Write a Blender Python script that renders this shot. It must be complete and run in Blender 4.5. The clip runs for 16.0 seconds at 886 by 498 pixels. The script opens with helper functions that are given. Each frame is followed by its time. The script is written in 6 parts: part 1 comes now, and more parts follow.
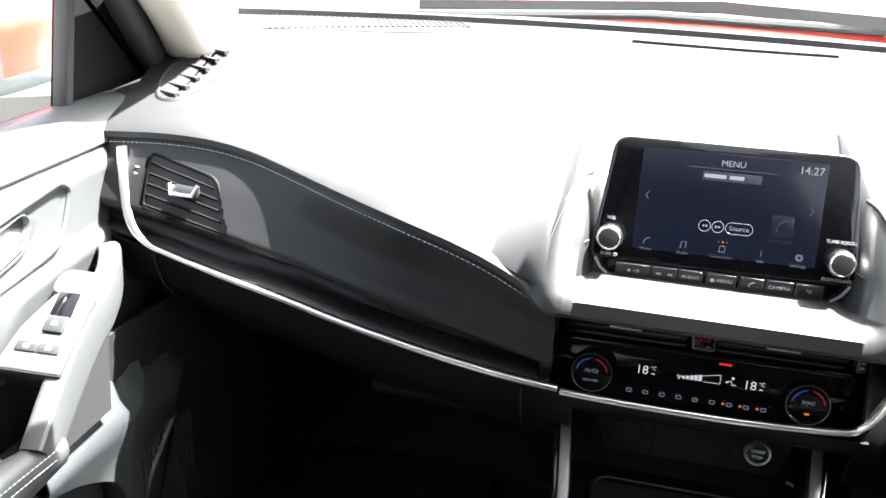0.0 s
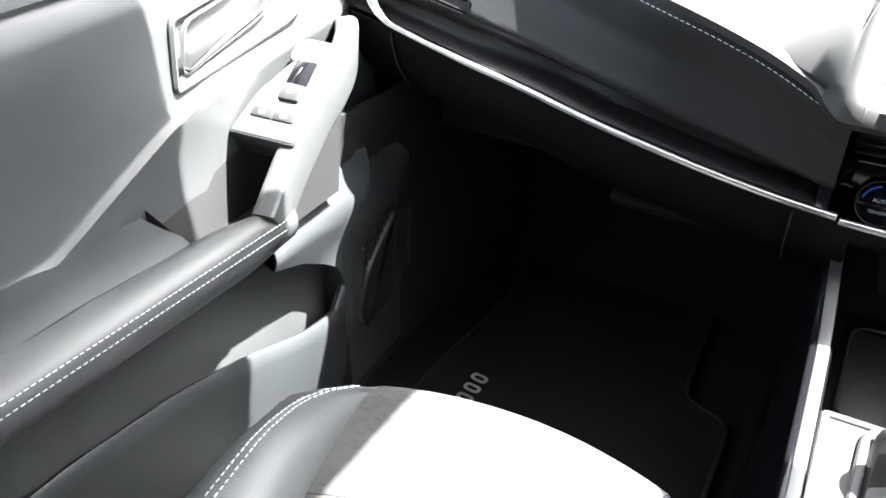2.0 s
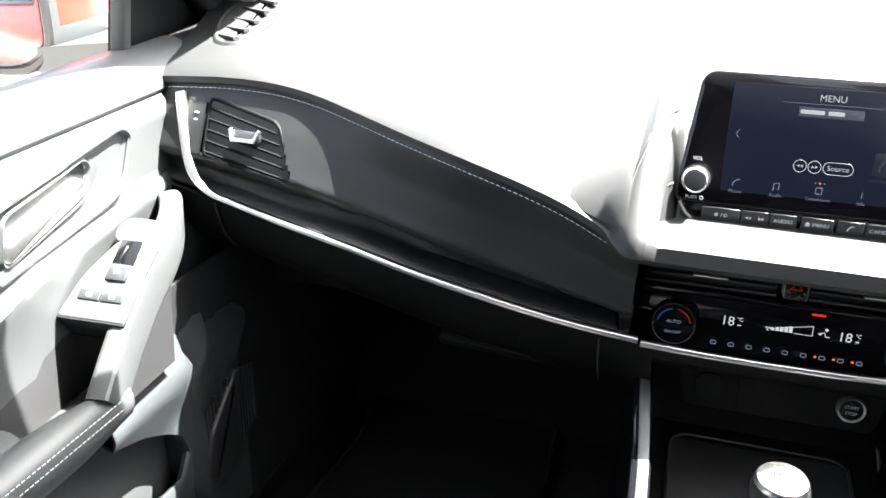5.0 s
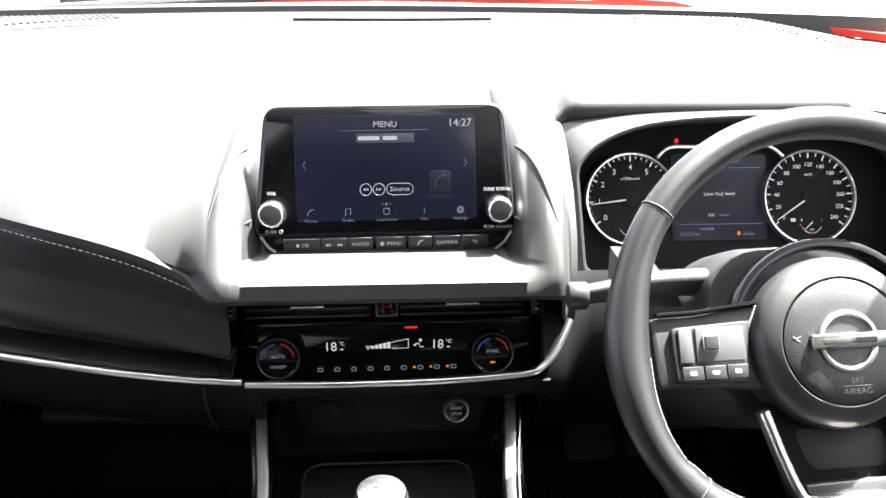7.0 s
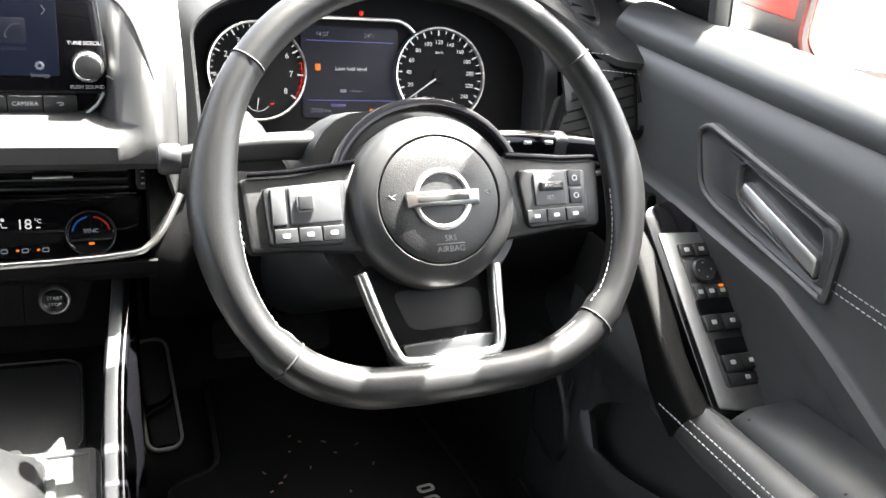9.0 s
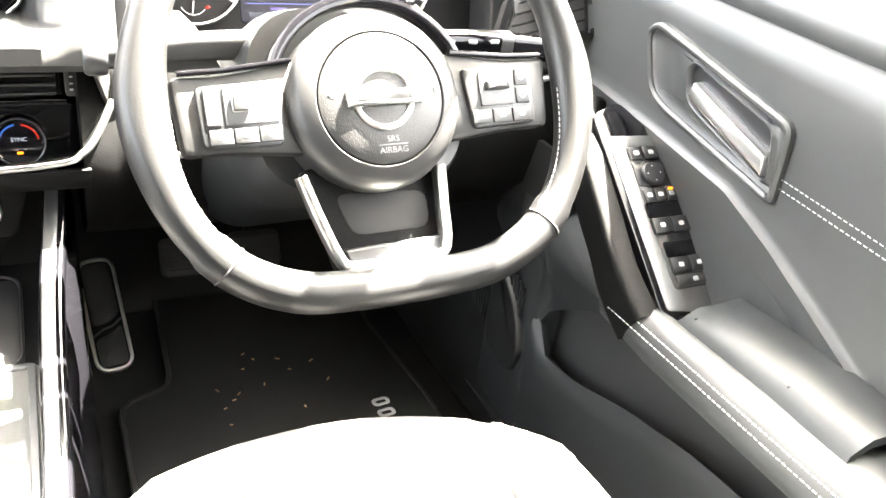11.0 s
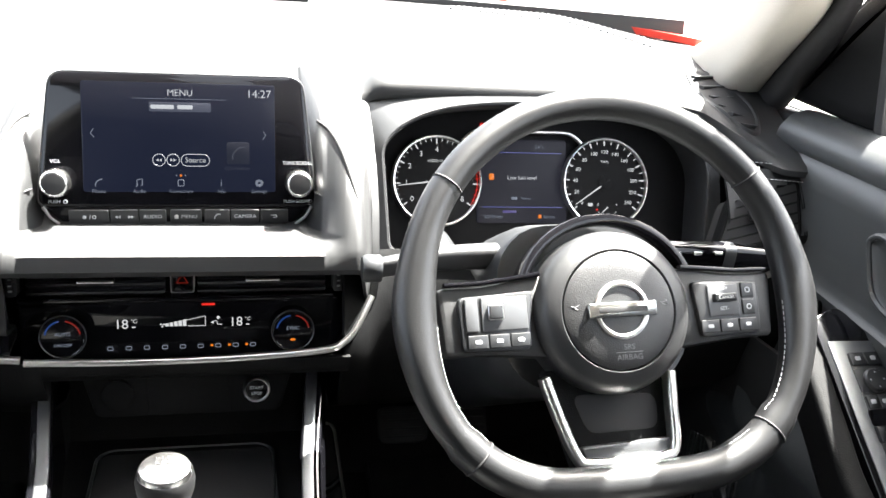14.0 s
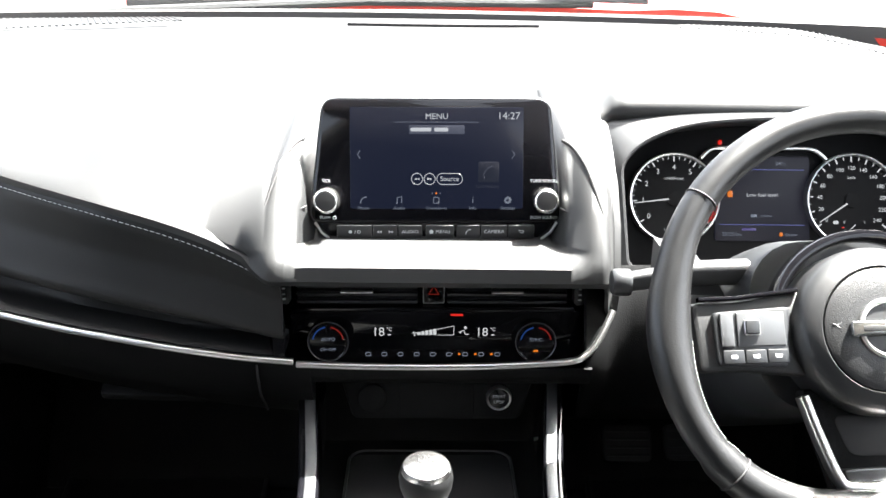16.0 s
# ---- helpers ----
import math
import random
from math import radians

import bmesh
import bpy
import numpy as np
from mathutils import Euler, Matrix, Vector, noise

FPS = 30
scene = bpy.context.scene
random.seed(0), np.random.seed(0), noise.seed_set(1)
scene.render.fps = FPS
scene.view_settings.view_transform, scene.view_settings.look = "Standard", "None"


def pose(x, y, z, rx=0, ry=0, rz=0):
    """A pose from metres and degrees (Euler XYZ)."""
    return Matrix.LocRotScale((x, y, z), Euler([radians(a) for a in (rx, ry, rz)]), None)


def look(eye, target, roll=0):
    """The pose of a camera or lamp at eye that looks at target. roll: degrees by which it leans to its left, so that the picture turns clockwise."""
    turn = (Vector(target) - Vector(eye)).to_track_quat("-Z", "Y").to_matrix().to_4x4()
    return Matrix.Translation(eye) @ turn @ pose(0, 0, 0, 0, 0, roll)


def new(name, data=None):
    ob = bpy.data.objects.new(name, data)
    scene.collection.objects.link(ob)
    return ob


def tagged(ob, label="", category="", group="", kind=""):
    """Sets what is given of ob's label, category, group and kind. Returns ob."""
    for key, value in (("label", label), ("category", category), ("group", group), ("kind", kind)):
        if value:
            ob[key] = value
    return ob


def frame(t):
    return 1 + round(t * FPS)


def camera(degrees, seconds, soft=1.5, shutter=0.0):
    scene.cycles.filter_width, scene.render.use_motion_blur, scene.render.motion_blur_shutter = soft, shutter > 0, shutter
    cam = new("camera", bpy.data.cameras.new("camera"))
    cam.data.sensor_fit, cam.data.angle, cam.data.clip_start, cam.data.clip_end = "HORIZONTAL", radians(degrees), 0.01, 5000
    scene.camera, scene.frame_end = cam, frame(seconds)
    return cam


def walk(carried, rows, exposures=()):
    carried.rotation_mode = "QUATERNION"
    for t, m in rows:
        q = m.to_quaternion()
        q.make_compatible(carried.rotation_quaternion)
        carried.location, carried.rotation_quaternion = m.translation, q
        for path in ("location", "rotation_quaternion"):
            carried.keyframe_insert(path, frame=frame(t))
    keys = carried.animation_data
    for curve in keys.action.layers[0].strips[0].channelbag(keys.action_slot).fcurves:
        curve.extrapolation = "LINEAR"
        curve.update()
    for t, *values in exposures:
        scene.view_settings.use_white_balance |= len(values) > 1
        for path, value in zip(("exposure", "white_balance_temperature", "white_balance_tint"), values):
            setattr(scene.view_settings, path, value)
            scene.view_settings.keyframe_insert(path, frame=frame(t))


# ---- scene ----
import itertools

EXPO = 4.7
cam = camera(52.9, 16.0)
PATH = [
    (0, (-0.084, -0.859, 1.005), (-0.496, 0.948, 0.253), 2.7),
    (0.5, (-0.113, -0.858, 0.992), (-0.654, 0.903, 0.214), 3.3),
    (1, (-0.139, -0.85, 0.968), (-0.789, 0.822, 0.085), 3.8),
    (1.5, (-0.148, -0.843, 0.943), (-0.886, 0.747, -0.019), 3.5),
    (2, (-0.147, -0.821, 0.915), (-0.895, 0.695, -0.154), 2.4),
    (2.5, (-0.154, -0.803, 0.882), (-0.87, 0.659, -0.28), 3.4),
    (3, (-0.161, -0.809, 0.886), (-0.832, 0.633, -0.326), 3.8),
    (3.5, (-0.161, -0.819, 0.916), (-0.838, 0.713, -0.176), 3.7),
    (3.7, (-0.153, -0.82, 0.927), (-0.823, 0.747, -0.121), 3.6),
    (5.8, (-0.097, -0.841, 0.975), (-0.367, 0.989, 0.214), 0.2),
    (6, (-0.086, -0.837, 0.974), (-0.287, 1.004, 0.218), 0.1),
    (6.5, (-0.04, -0.833, 0.975), (-0.101, 1.025, 0.237), -0.3),
    (7, (0.0, -0.821, 0.965), (0.131, 1.039, 0.243), 0.6),
    (7.5, (0.024, -0.822, 0.957), (0.312, 1.024, 0.243), 2.0),
    (8, (0.053, -0.821, 0.947), (0.493, 0.997, 0.238), 2.8),
    (8.5, (0.08, -0.818, 0.932), (0.669, 0.948, 0.202), 4.3),
    (9, (0.109, -0.81, 0.9), (0.842, 0.855, 0.068), 7.5),
    (9.2, (0.117, -0.806, 0.888), (0.88, 0.824, 0.016), 8.2),
    (11.3, (0.125, -0.814, 0.877), (0.929, 0.742, -0.089), 8.1),
    (11.5, (0.119, -0.817, 0.887), (0.917, 0.762, -0.046), 8.0),
    (12, (0.11, -0.824, 0.909), (0.872, 0.822, 0.067), 7.5),
    (12.5, (0.097, -0.832, 0.926), (0.817, 0.866, 0.154), 7.2),
    (13, (0.082, -0.837, 0.935), (0.739, 0.903, 0.2), 6.4),
    (13.5, (0.064, -0.839, 0.941), (0.634, 0.942, 0.232), 5.9),
    (14, (0.047, -0.837, 0.941), (0.513, 0.978, 0.242), 4.9),
    (14.5, (0.031, -0.837, 0.941), (0.4, 1.004, 0.253), 4.2),
    (15, (0.011, -0.843, 0.943), (0.267, 1.019, 0.261), 3.2),
    (15.5, (-0.001, -0.85, 0.94), (0.129, 1.029, 0.269), 2.0),
    (16, (-0.011, -0.861, 0.94), (0.035, 1.023, 0.271), 1.0),
]
walk(cam, [(t, look(eye, target, roll)) for t, eye, target, roll in PATH],
     [(t, EXPO + e, k, 8) for t, e, k in ((0, -0.2, 6350), (0.6, -0.2, 6350), (1.6, -0.05, 6300), (3.5, 0, 6350), (6.0, -0.2, 6500), (7.5, -0.1, 6600), (9.2, 0.22, 6750),
                                           (11.3, 2.25, 7350), (12.0, 1.9, 7350), (12.5, 1.3, 7300), (13.2, 0.5, 7000), (14.0, -0.05, 6600), (16, -0.2, 6500))])

# world and sun
SUN = Vector((0.46, 0.24, 1.0)).normalized()
world = bpy.data.worlds.new("sky")
scene.world = world
world.use_nodes = True
wn = world.node_tree.nodes
sky = wn.new("ShaderNodeTexSky")
sky.sky_type = "NISHITA"
sky.sun_disc = False
sky.air_density, sky.dust_density, sky.ozone_density = 0.45, 5.0, 0.1
sky.sun_elevation = math.asin(SUN.z)
sky.sun_rotation = math.atan2(SUN.x, SUN.y)
wn["Background"].inputs[1].default_value = 0.095
haze = wn.new("ShaderNodeHueSaturation")
haze.inputs["Saturation"].default_value = 0.45
world.node_tree.links.new(sky.outputs[0], haze.inputs["Color"])
world.node_tree.links.new(haze.outputs[0], wn["Background"].inputs[0])
sun = new("sun", bpy.data.lights.new("sun", "SUN"))
sun.data.energy = 5.0
sun.data.angle = radians(0.53)
sun.data.color = (1.0, 0.97, 0.925)
sun.matrix_world = look(SUN * 20, (0, 0, 0))


# materials
def material(name, colour, rough=0.5, metal=0.0, grain=0.0, scale=300.0, vary=0.12, large=6.0, coat=0.0, spec=0.5, kind="noise", stretch=(1, 1, 1)):
    m = bpy.data.materials.new(name)
    m.use_nodes = True
    n, l = m.node_tree.nodes, m.node_tree.links
    p = n["Principled BSDF"]
    co = n.new("ShaderNodeTexCoord")
    mp = n.new("ShaderNodeMapping")
    mp.inputs["Scale"].default_value = stretch
    l.new(co.outputs["Object"], mp.inputs[0])
    big = n.new("ShaderNodeTexNoise")
    big.inputs["Scale"].default_value = large
    big.inputs["Detail"].default_value = 6
    l.new(co.outputs["Object"], big.inputs["Vector"])
    if kind == "voronoi":
        fine = n.new("ShaderNodeTexVoronoi")
        fine.feature = "SMOOTH_F1"
        fine_out = fine.outputs["Distance"]
    elif kind == "ribs":
        fine = n.new("ShaderNodeTexWave")
        fine.inputs["Distortion"].default_value = 0.6
        fine.inputs["Detail"].default_value = 2
        fine_out = fine.outputs["Fac"]
    else:
        fine = n.new("ShaderNodeTexNoise")
        fine.inputs["Detail"].default_value = 3
        fine_out = fine.outputs[0]
    fine.inputs["Scale"].default_value = scale
    l.new(mp.outputs[0], fine.inputs["Vector"])
    mixed = n.new("ShaderNodeMath")
    mixed.operation = "MULTIPLY_ADD"
    l.new(fine_out, mixed.inputs[0])
    mixed.inputs[1].default_value = 0.35
    l.new(big.outputs[0], mixed.inputs[2])
    ramp = n.new("ShaderNodeMapRange")
    ramp.inputs[1].default_value, ramp.inputs[2].default_value = 0.35, 0.95
    ramp.inputs[3].default_value, ramp.inputs[4].default_value = 1 - vary, 1 + vary
    l.new(mixed.outputs[0], ramp.inputs[0])
    col = n.new("ShaderNodeMix")
    col.data_type, col.blend_type = "RGBA", "MULTIPLY"
    col.inputs[0].default_value = 1
    col.inputs[6].default_value = (*colour, 1)
    l.new(ramp.outputs[0], col.inputs[7])
    l.new(col.outputs[2], p.inputs["Base Color"])
    rr_ = n.new("ShaderNodeMapRange")
    rr_.inputs[3].default_value, rr_.inputs[4].default_value = max(rough - 0.07, 0.02), min(rough + 0.08, 1)
    l.new(big.outputs[0], rr_.inputs[0])
    l.new(rr_.outputs[0], p.inputs["Roughness"])
    p.inputs["Metallic"].default_value = metal
    p.inputs["Specular IOR Level"].default_value = spec
    p.inputs["Coat Weight"].default_value = coat
    p.inputs["Coat Roughness"].default_value = 0.04
    if grain:
        b = n.new("ShaderNodeBump")
        b.inputs["Strength"].default_value = grain
        b.inputs["Distance"].default_value = 0.0006
        l.new(fine_out, b.inputs["Height"])
        l.new(b.outputs[0], p.inputs["Normal"])
    return m


def glow(name, colour, shown, gloss=0.15):
    """A lit display element whose brightness is given as it shows at the clip's exposure."""
    m = bpy.data.materials.new(name)
    m.use_nodes = True
    p = m.node_tree.nodes["Principled BSDF"]
    p.inputs["Base Color"].default_value = (0.004, 0.004, 0.005, 1)
    p.inputs["Roughness"].default_value = gloss
    p.inputs["Specular IOR Level"].default_value = 0.15
    p.inputs["Emission Color"].default_value = (*colour, 1)
    p.inputs["Emission Strength"].default_value = shown / 2 ** EXPO
    return m


def glass(name, tint=(0.95, 0.97, 0.96), gloss=0.6):
    m = bpy.data.materials.new(name)
    m.use_nodes = True
    n, l = m.node_tree.nodes, m.node_tree.links
    n.remove(n["Principled BSDF"])
    t, g, w, f, x = (n.new("ShaderNode" + k) for k in ("BsdfTransparent", "BsdfGlossy", "LayerWeight", "Math", "MixShader"))
    t.inputs[0].default_value = (*tint, 1)
    g.inputs["Roughness"].default_value = 0.01
    w.inputs[0].default_value = 0.5
    f.operation = "POWER"
    f.inputs[1].default_value = 4.5
    l.new(w.outputs["Facing"], f.inputs[0])
    l.new(f.outputs[0], x.inputs[0])
    l.new(t.outputs[0], x.inputs[1])
    l.new(g.outputs[0], x.inputs[2])
    l.new(x.outputs[0], n["Material Output"].inputs[0])
    return m


PLASTIC = material("black_grained_plastic", (0.0135, 0.0140, 0.0147), 0.44, grain=0.16, scale=1500, kind="voronoi")
PLASTIC_SMOOTH = material("smooth_dark_plastic", (0.0165, 0.0175, 0.0188), 0.36, grain=0.12, scale=600)
SOFT = material("soft_touch_dash_skin", (0.0170, 0.0176, 0.0182), 0.50, spec=0.45, grain=0.12, scale=1500, kind="voronoi")
# LEATHER is darkened and DOOR_SKIN lightened: one leatherette under different light
LEATHER = material("black_leatherette", (0.0080, 0.0083, 0.0088), 0.46, spec=0.3, grain=0.18, scale=1100, kind="voronoi")
# PLASTIC lightened to make up for missing fill light on the doors
DOOR_PLASTIC = material("lightened_moulded_door_plastic", (0.025, 0.0275, 0.029), 0.42, spec=0.4, grain=0.2, scale=1300, kind="voronoi")
DOOR_SKIN = material("lightened_door_leatherette", (0.043, 0.045, 0.046), 0.40, spec=0.5, grain=0.12, scale=1400, kind="voronoi")
BOLSTER = material("grey_leatherette_bolster", (0.046, 0.049, 0.051), 0.42, grain=0.3, scale=900, kind="voronoi")
RIM = material("worn_black_wheel_leather", (0.0080, 0.0083, 0.0088), 0.37, grain=0.14, scale=900, kind="voronoi", vary=0.25, large=14)
AIRBAG = material("pebbled_airbag_cover", (0.0135, 0.0140, 0.0146), 0.42, grain=0.35, scale=1100, kind="voronoi")
# black plastic darkened below PLASTIC, standing in for deep shade on its parts
HARD = material("darkened_black_plastic", (0.0048, 0.0050, 0.0053), 0.6, grain=0.5, scale=900, kind="voronoi", spec=0.08)
DARK = material("matte_black_recess", (0.008, 0.008, 0.009), 0.75)
PIANO = material("gloss_black_panel", (0.004, 0.004, 0.005), 0.06, grain=0.0, coat=0.0, vary=0.05, spec=0.3)
CHROME = material("satin_chrome", (0.66, 0.66, 0.65), 0.3, metal=1.0, vary=0.05)
BRIGHT = material("bright_chrome", (0.80, 0.80, 0.79), 0.24, metal=1.0, vary=0.04)
SILVER = material("silver_painted_trim", (0.095, 0.098, 0.102), 0.36, metal=0.7, grain=0.05, scale=1500, vary=0.06)
BRUSHED = material("brushed_dark_trim", (0.21, 0.214, 0.218), 0.32, metal=0.85, grain=0.35, scale=220, stretch=(1.0, 0.05, 1.0), vary=0.2)
FABRIC = material("grey_woven_seat_fabric", (0.032, 0.032, 0.0315), 0.9, grain=1.0, scale=210, vary=0.5, kind="voronoi", stretch=(0.55, 1, 1))
CARPET = material("black_carpet", (0.0055, 0.0057, 0.0062), 0.95, grain=1.0, scale=600, vary=0.3)
# the pillars' cream cloth, darkened so the roof bounces less light
LINING = material("darkened_roof_lining_cloth", (0.25, 0.235, 0.21), 0.9, grain=0.4, scale=700)
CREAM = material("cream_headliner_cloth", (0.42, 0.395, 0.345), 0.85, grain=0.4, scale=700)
RED = material("red_car_paint", (0.36, 0.016, 0.007), 0.35, coat=0.15, vary=0.06)
RUBBER = material("black_rubber", (0.014, 0.014, 0.015), 0.7, grain=0.3, scale=300)
THREAD = material("pale_grey_thread", (0.42, 0.43, 0.43), 0.8, vary=0.2, large=200)
CONCRETE = material("pale_concrete", (0.30, 0.295, 0.28), 0.9, grain=0.6, scale=60, large=0.6)
PRINT = material("pale_printed_symbol", (0.45, 0.46, 0.47), 0.6, vary=0.05)
GREY_SHELL = material("grey_mirror_shell_plastic", (0.032, 0.036, 0.037), 0.35, grain=0.15, scale=600)
PRINT_DARK = material("embossed_grey_mark", (0.12, 0.12, 0.125), 0.6, vary=0.05)
SILVER_DARK = material("satin_grey_key", (0.055, 0.057, 0.06), 0.35, vary=0.06)
PIANO_DULL = material("dark_cluster_face", (0.004, 0.004, 0.0045), 0.7, vary=0.05, spec=0.15)
LCD_G = glow("lit_dial_print", (0.80, 0.83, 0.86), 0.9)
NAVY2 = glow("lit_dark_driver_display", (0.012, 0.012, 0.020), 1.0, 0.45)
LEAF = material("hedge_leaf", (0.05, 0.11, 0.025), 0.6, vary=0.4, large=3)
GLASS = glass("clear_car_glass")
MIRROR = material("mirror_glass", (0.9, 0.9, 0.9), 0.02, metal=1.0, vary=0.01)


# geometry helpers: a geo is (vertices, faces)
def face_at(x, y, z, tilt, roll=0, yaw=0):
    """A frame whose x is right, y up the face and z out of it towards the cabin; tilt leans the top away."""
    a = radians(tilt)
    m = Matrix(((1, 0, 0), (0, math.sin(a), -math.cos(a)), (0, math.cos(a), math.sin(a)))).to_4x4()
    return Matrix.Translation((x, y, z)) @ pose(0, 0, 0, 0, 0, yaw) @ m @ pose(0, 0, 0, 0, 0, roll)


def moved(geo, m):
    return [m @ Vector(v) for v in geo[0]], geo[1]


def joined(*geos):
    vs, fs = [], []
    for v, f in geos:
        k = len(vs)
        vs += list(v)
        fs += [tuple(i + k for i in q) for q in f]
    return vs, fs


def part(name, geo, mat, parent=None, label="", angle=35):
    me = bpy.data.meshes.new(name)
    me.from_pydata([tuple(v) for v in geo[0]], [], [tuple(q) for q in geo[1]])
    bm = bmesh.new()
    bm.from_mesh(me)
    bmesh.ops.recalc_face_normals(bm, faces=bm.faces)
    bm.to_mesh(me)
    bm.free()
    me.polygons.foreach_set("use_smooth", [True] * len(me.polygons))
    for q in me.polygons:
        q.use_smooth = len(q.vertices) <= 4
    me.set_sharp_from_angle(angle=radians(angle))
    me.materials.append(mat)
    ob = new(name, me)
    ob.parent = parent
    if label:
        ob["label"] = label
    return ob


def thing(name, label, category, group="", kind="", at=(0, 0, 0)):
    ob = new(name)
    ob.empty_display_size = 0.05
    return tagged(ob, label, category, group, kind)


def spline(pts, n, closed=False):
    """Catmull-Rom through the points, n steps a span."""
    p = [Vector(v) for v in pts]
    k = len(p)
    out = []
    for i in range(k if closed else k - 1):
        if closed:
            a, b, c, d = (p[(i + j) % k] for j in (-1, 0, 1, 2))
        else:
            a, b, c, d = p[max(i - 1, 0)], p[i], p[i + 1], p[min(i + 2, k - 1)]
        for j in range(n):
            t = j / n
            out.append(0.5 * (2 * b + (c - a) * t + (2 * a - 5 * b + 4 * c - d) * t * t + (3 * b - a - 3 * c + d) * t ** 3))
    if not closed:
        out.append(p[-1])
    return out


def loft(rows, closed=False, caps=False):
    n, vs, fs = len(rows[0]), [], []
    for r in rows:
        vs += [Vector(v) for v in r]
    for i in range(len(rows) - 1):
        for j in range(n if closed else n - 1):
            k = (j + 1) % n
            fs.append((i * n + j, i * n + k, (i + 1) * n + k, (i + 1) * n + j))
    if caps:
        fs.append(tuple(range(n)))
        fs.append(tuple(range((len(rows) - 1) * n, len(rows) * n)))
    return vs, fs


def sheet(rows, thick):
    """A lofted skin with real thickness, thickened along its rough normal."""
    vs, fs = loft(rows)
    n, k = len(rows[0]), len(rows)
    nor = [Vector((0, 0, 0)) for _ in vs]
    for q in fs:
        v = (vs[q[2]] - vs[q[0]]).cross(vs[q[3]] - vs[q[1]])
        for i in q:
            nor[i] += v
    back = [v - m.normalized() * thick if m.length > 1e-12 else v for v, m in zip(vs, nor)]
    t = len(vs)
    f2 = [tuple(i + t for i in q) for q in fs]
    rim = [i for i in range(n)] + [i * n + n - 1 for i in range(1, k)] + [(k - 1) * n + j for j in range(n - 2, -1, -1)] + [i * n for i in range(k - 2, 0, -1)]
    side = [(rim[i], rim[(i + 1) % len(rim)], rim[(i + 1) % len(rim)] + t, rim[i] + t) for i in range(len(rim))]
    return vs + back, fs + f2 + side


def resampled(pts, n):
    """n + 1 evenly spread points along a broken line."""
    p = [Vector(v) for v in pts]
    d = [0.0]
    for a, b in zip(p[:-1], p[1:]):
        d.append(d[-1] + (b - a).length)
    return [tuple(float(np.interp(d[-1] * i / n, d, [v[k] for v in p])) for k in range(3)) for i in range(n + 1)]


def cut(geo, line, m, deep=0.06):
    """Leaves out the faces that lie inside an outline in the plane of m."""
    inv, keep = m.inverted(), []
    for q in geo[1]:
        c = inv @ (sum((Vector(geo[0][i]) for i in q), Vector()) / len(q))
        inside = False
        for (x0, y0), (x1, y1) in zip(line, line[1:] + line[:1]):
            if (y0 > c.y) != (y1 > c.y) and c.x < (x1 - x0) * (c.y - y0) / (y1 - y0) + x0:
                inside = not inside
        if not inside or abs(c.z) > deep:
            keep.append(q)
    return geo[0], keep


def sweep(path, section, up=(0, 0, 1), closed=False, scale=None):
    p = [Vector(v) for v in path]
    n, rows = len(p), []
    up = Vector(up)
    for i, v in enumerate(p):
        a = p[i - 1] if i or closed else v
        b = p[(i + 1) % n] if i < n - 1 or closed else v
        t = (b - a).normalized()
        side = t.cross(up).normalized()
        u = side.cross(t)
        s = scale[i] if scale else (1, 1)
        rows.append([v + side * (x * s[0]) + u * (y * s[1]) for x, y in section])
    if closed:
        rows.append(rows[0])
        return loft(rows, closed=True)
    return loft(rows, closed=True, caps=True)


def circle(r, n=12, ry=None):
    return [(r * math.cos(2 * math.pi * i / n), (ry or r) * math.sin(2 * math.pi * i / n)) for i in range(n)]


def rr(w, h, r, n=4, cx=0, cy=0):
    """A rounded rectangle's outline."""
    r = min(r, w / 2 - 1e-5, h / 2 - 1e-5)
    out = []
    for k, (sx, sy) in enumerate(((1, -1), (1, 1), (-1, 1), (-1, -1))):
        for i in range(n + 1):
            a = radians(-90 + 90 * k + 90 * i / n)
            out.append((cx + sx * (w / 2 - r) + r * math.cos(a), cy + sy * (h / 2 - r) + r * math.sin(a)))
    return out


def rpoly(pts, r, n=4):
    """A polygon with rounded corners; r is one radius or one for each corner."""
    out, k = [], len(pts)
    for i in range(k):
        q = r[i] if isinstance(r, (list, tuple)) else r
        a, b, c = (Vector(pts[(i + j) % k]) for j in (-1, 0, 1))
        d1, d2 = min(q, (a - b).length / 2.05), min(q, (c - b).length / 2.05)
        s, e = b + (a - b).normalized() * d1, b + (c - b).normalized() * d2
        for j in range(n + 1):
            t = j / n
            out.append(tuple((1 - t) ** 2 * s + 2 * t * (1 - t) * b + t * t * e))
    return out


def inset(line, d):
    n, out = len(line), []
    area = sum(line[i - 1][0] * line[i][1] - line[i][0] * line[i - 1][1] for i in range(n))
    s = 1 if area > 0 else -1
    for i in range(n):
        a, b, c = (Vector(line[(i + j) % n]) for j in (-1, 0, 1))
        t = c - a
        t = t.normalized() if t.length > 1e-9 else Vector((1, 0))
        out.append((b.x - s * t.y * d, b.y + s * t.x * d))
    return out


def slab(line, z0, z1, edge=0.001, m=Matrix()):
    """An outline raised from z0 to z1 with a rounded upper edge."""
    e = min(edge, abs(z1 - z0) * 0.9)
    rows = [[(x, y, z0) for x, y in line], [(x, y, z1 - e) for x, y in line],
            [(x, y, z1 - 0.3 * e) for x, y in inset(line, 0.3 * e)], [(x, y, z1) for x, y in inset(line, e)]]
    return moved(loft(rows, closed=True, caps=True), m)


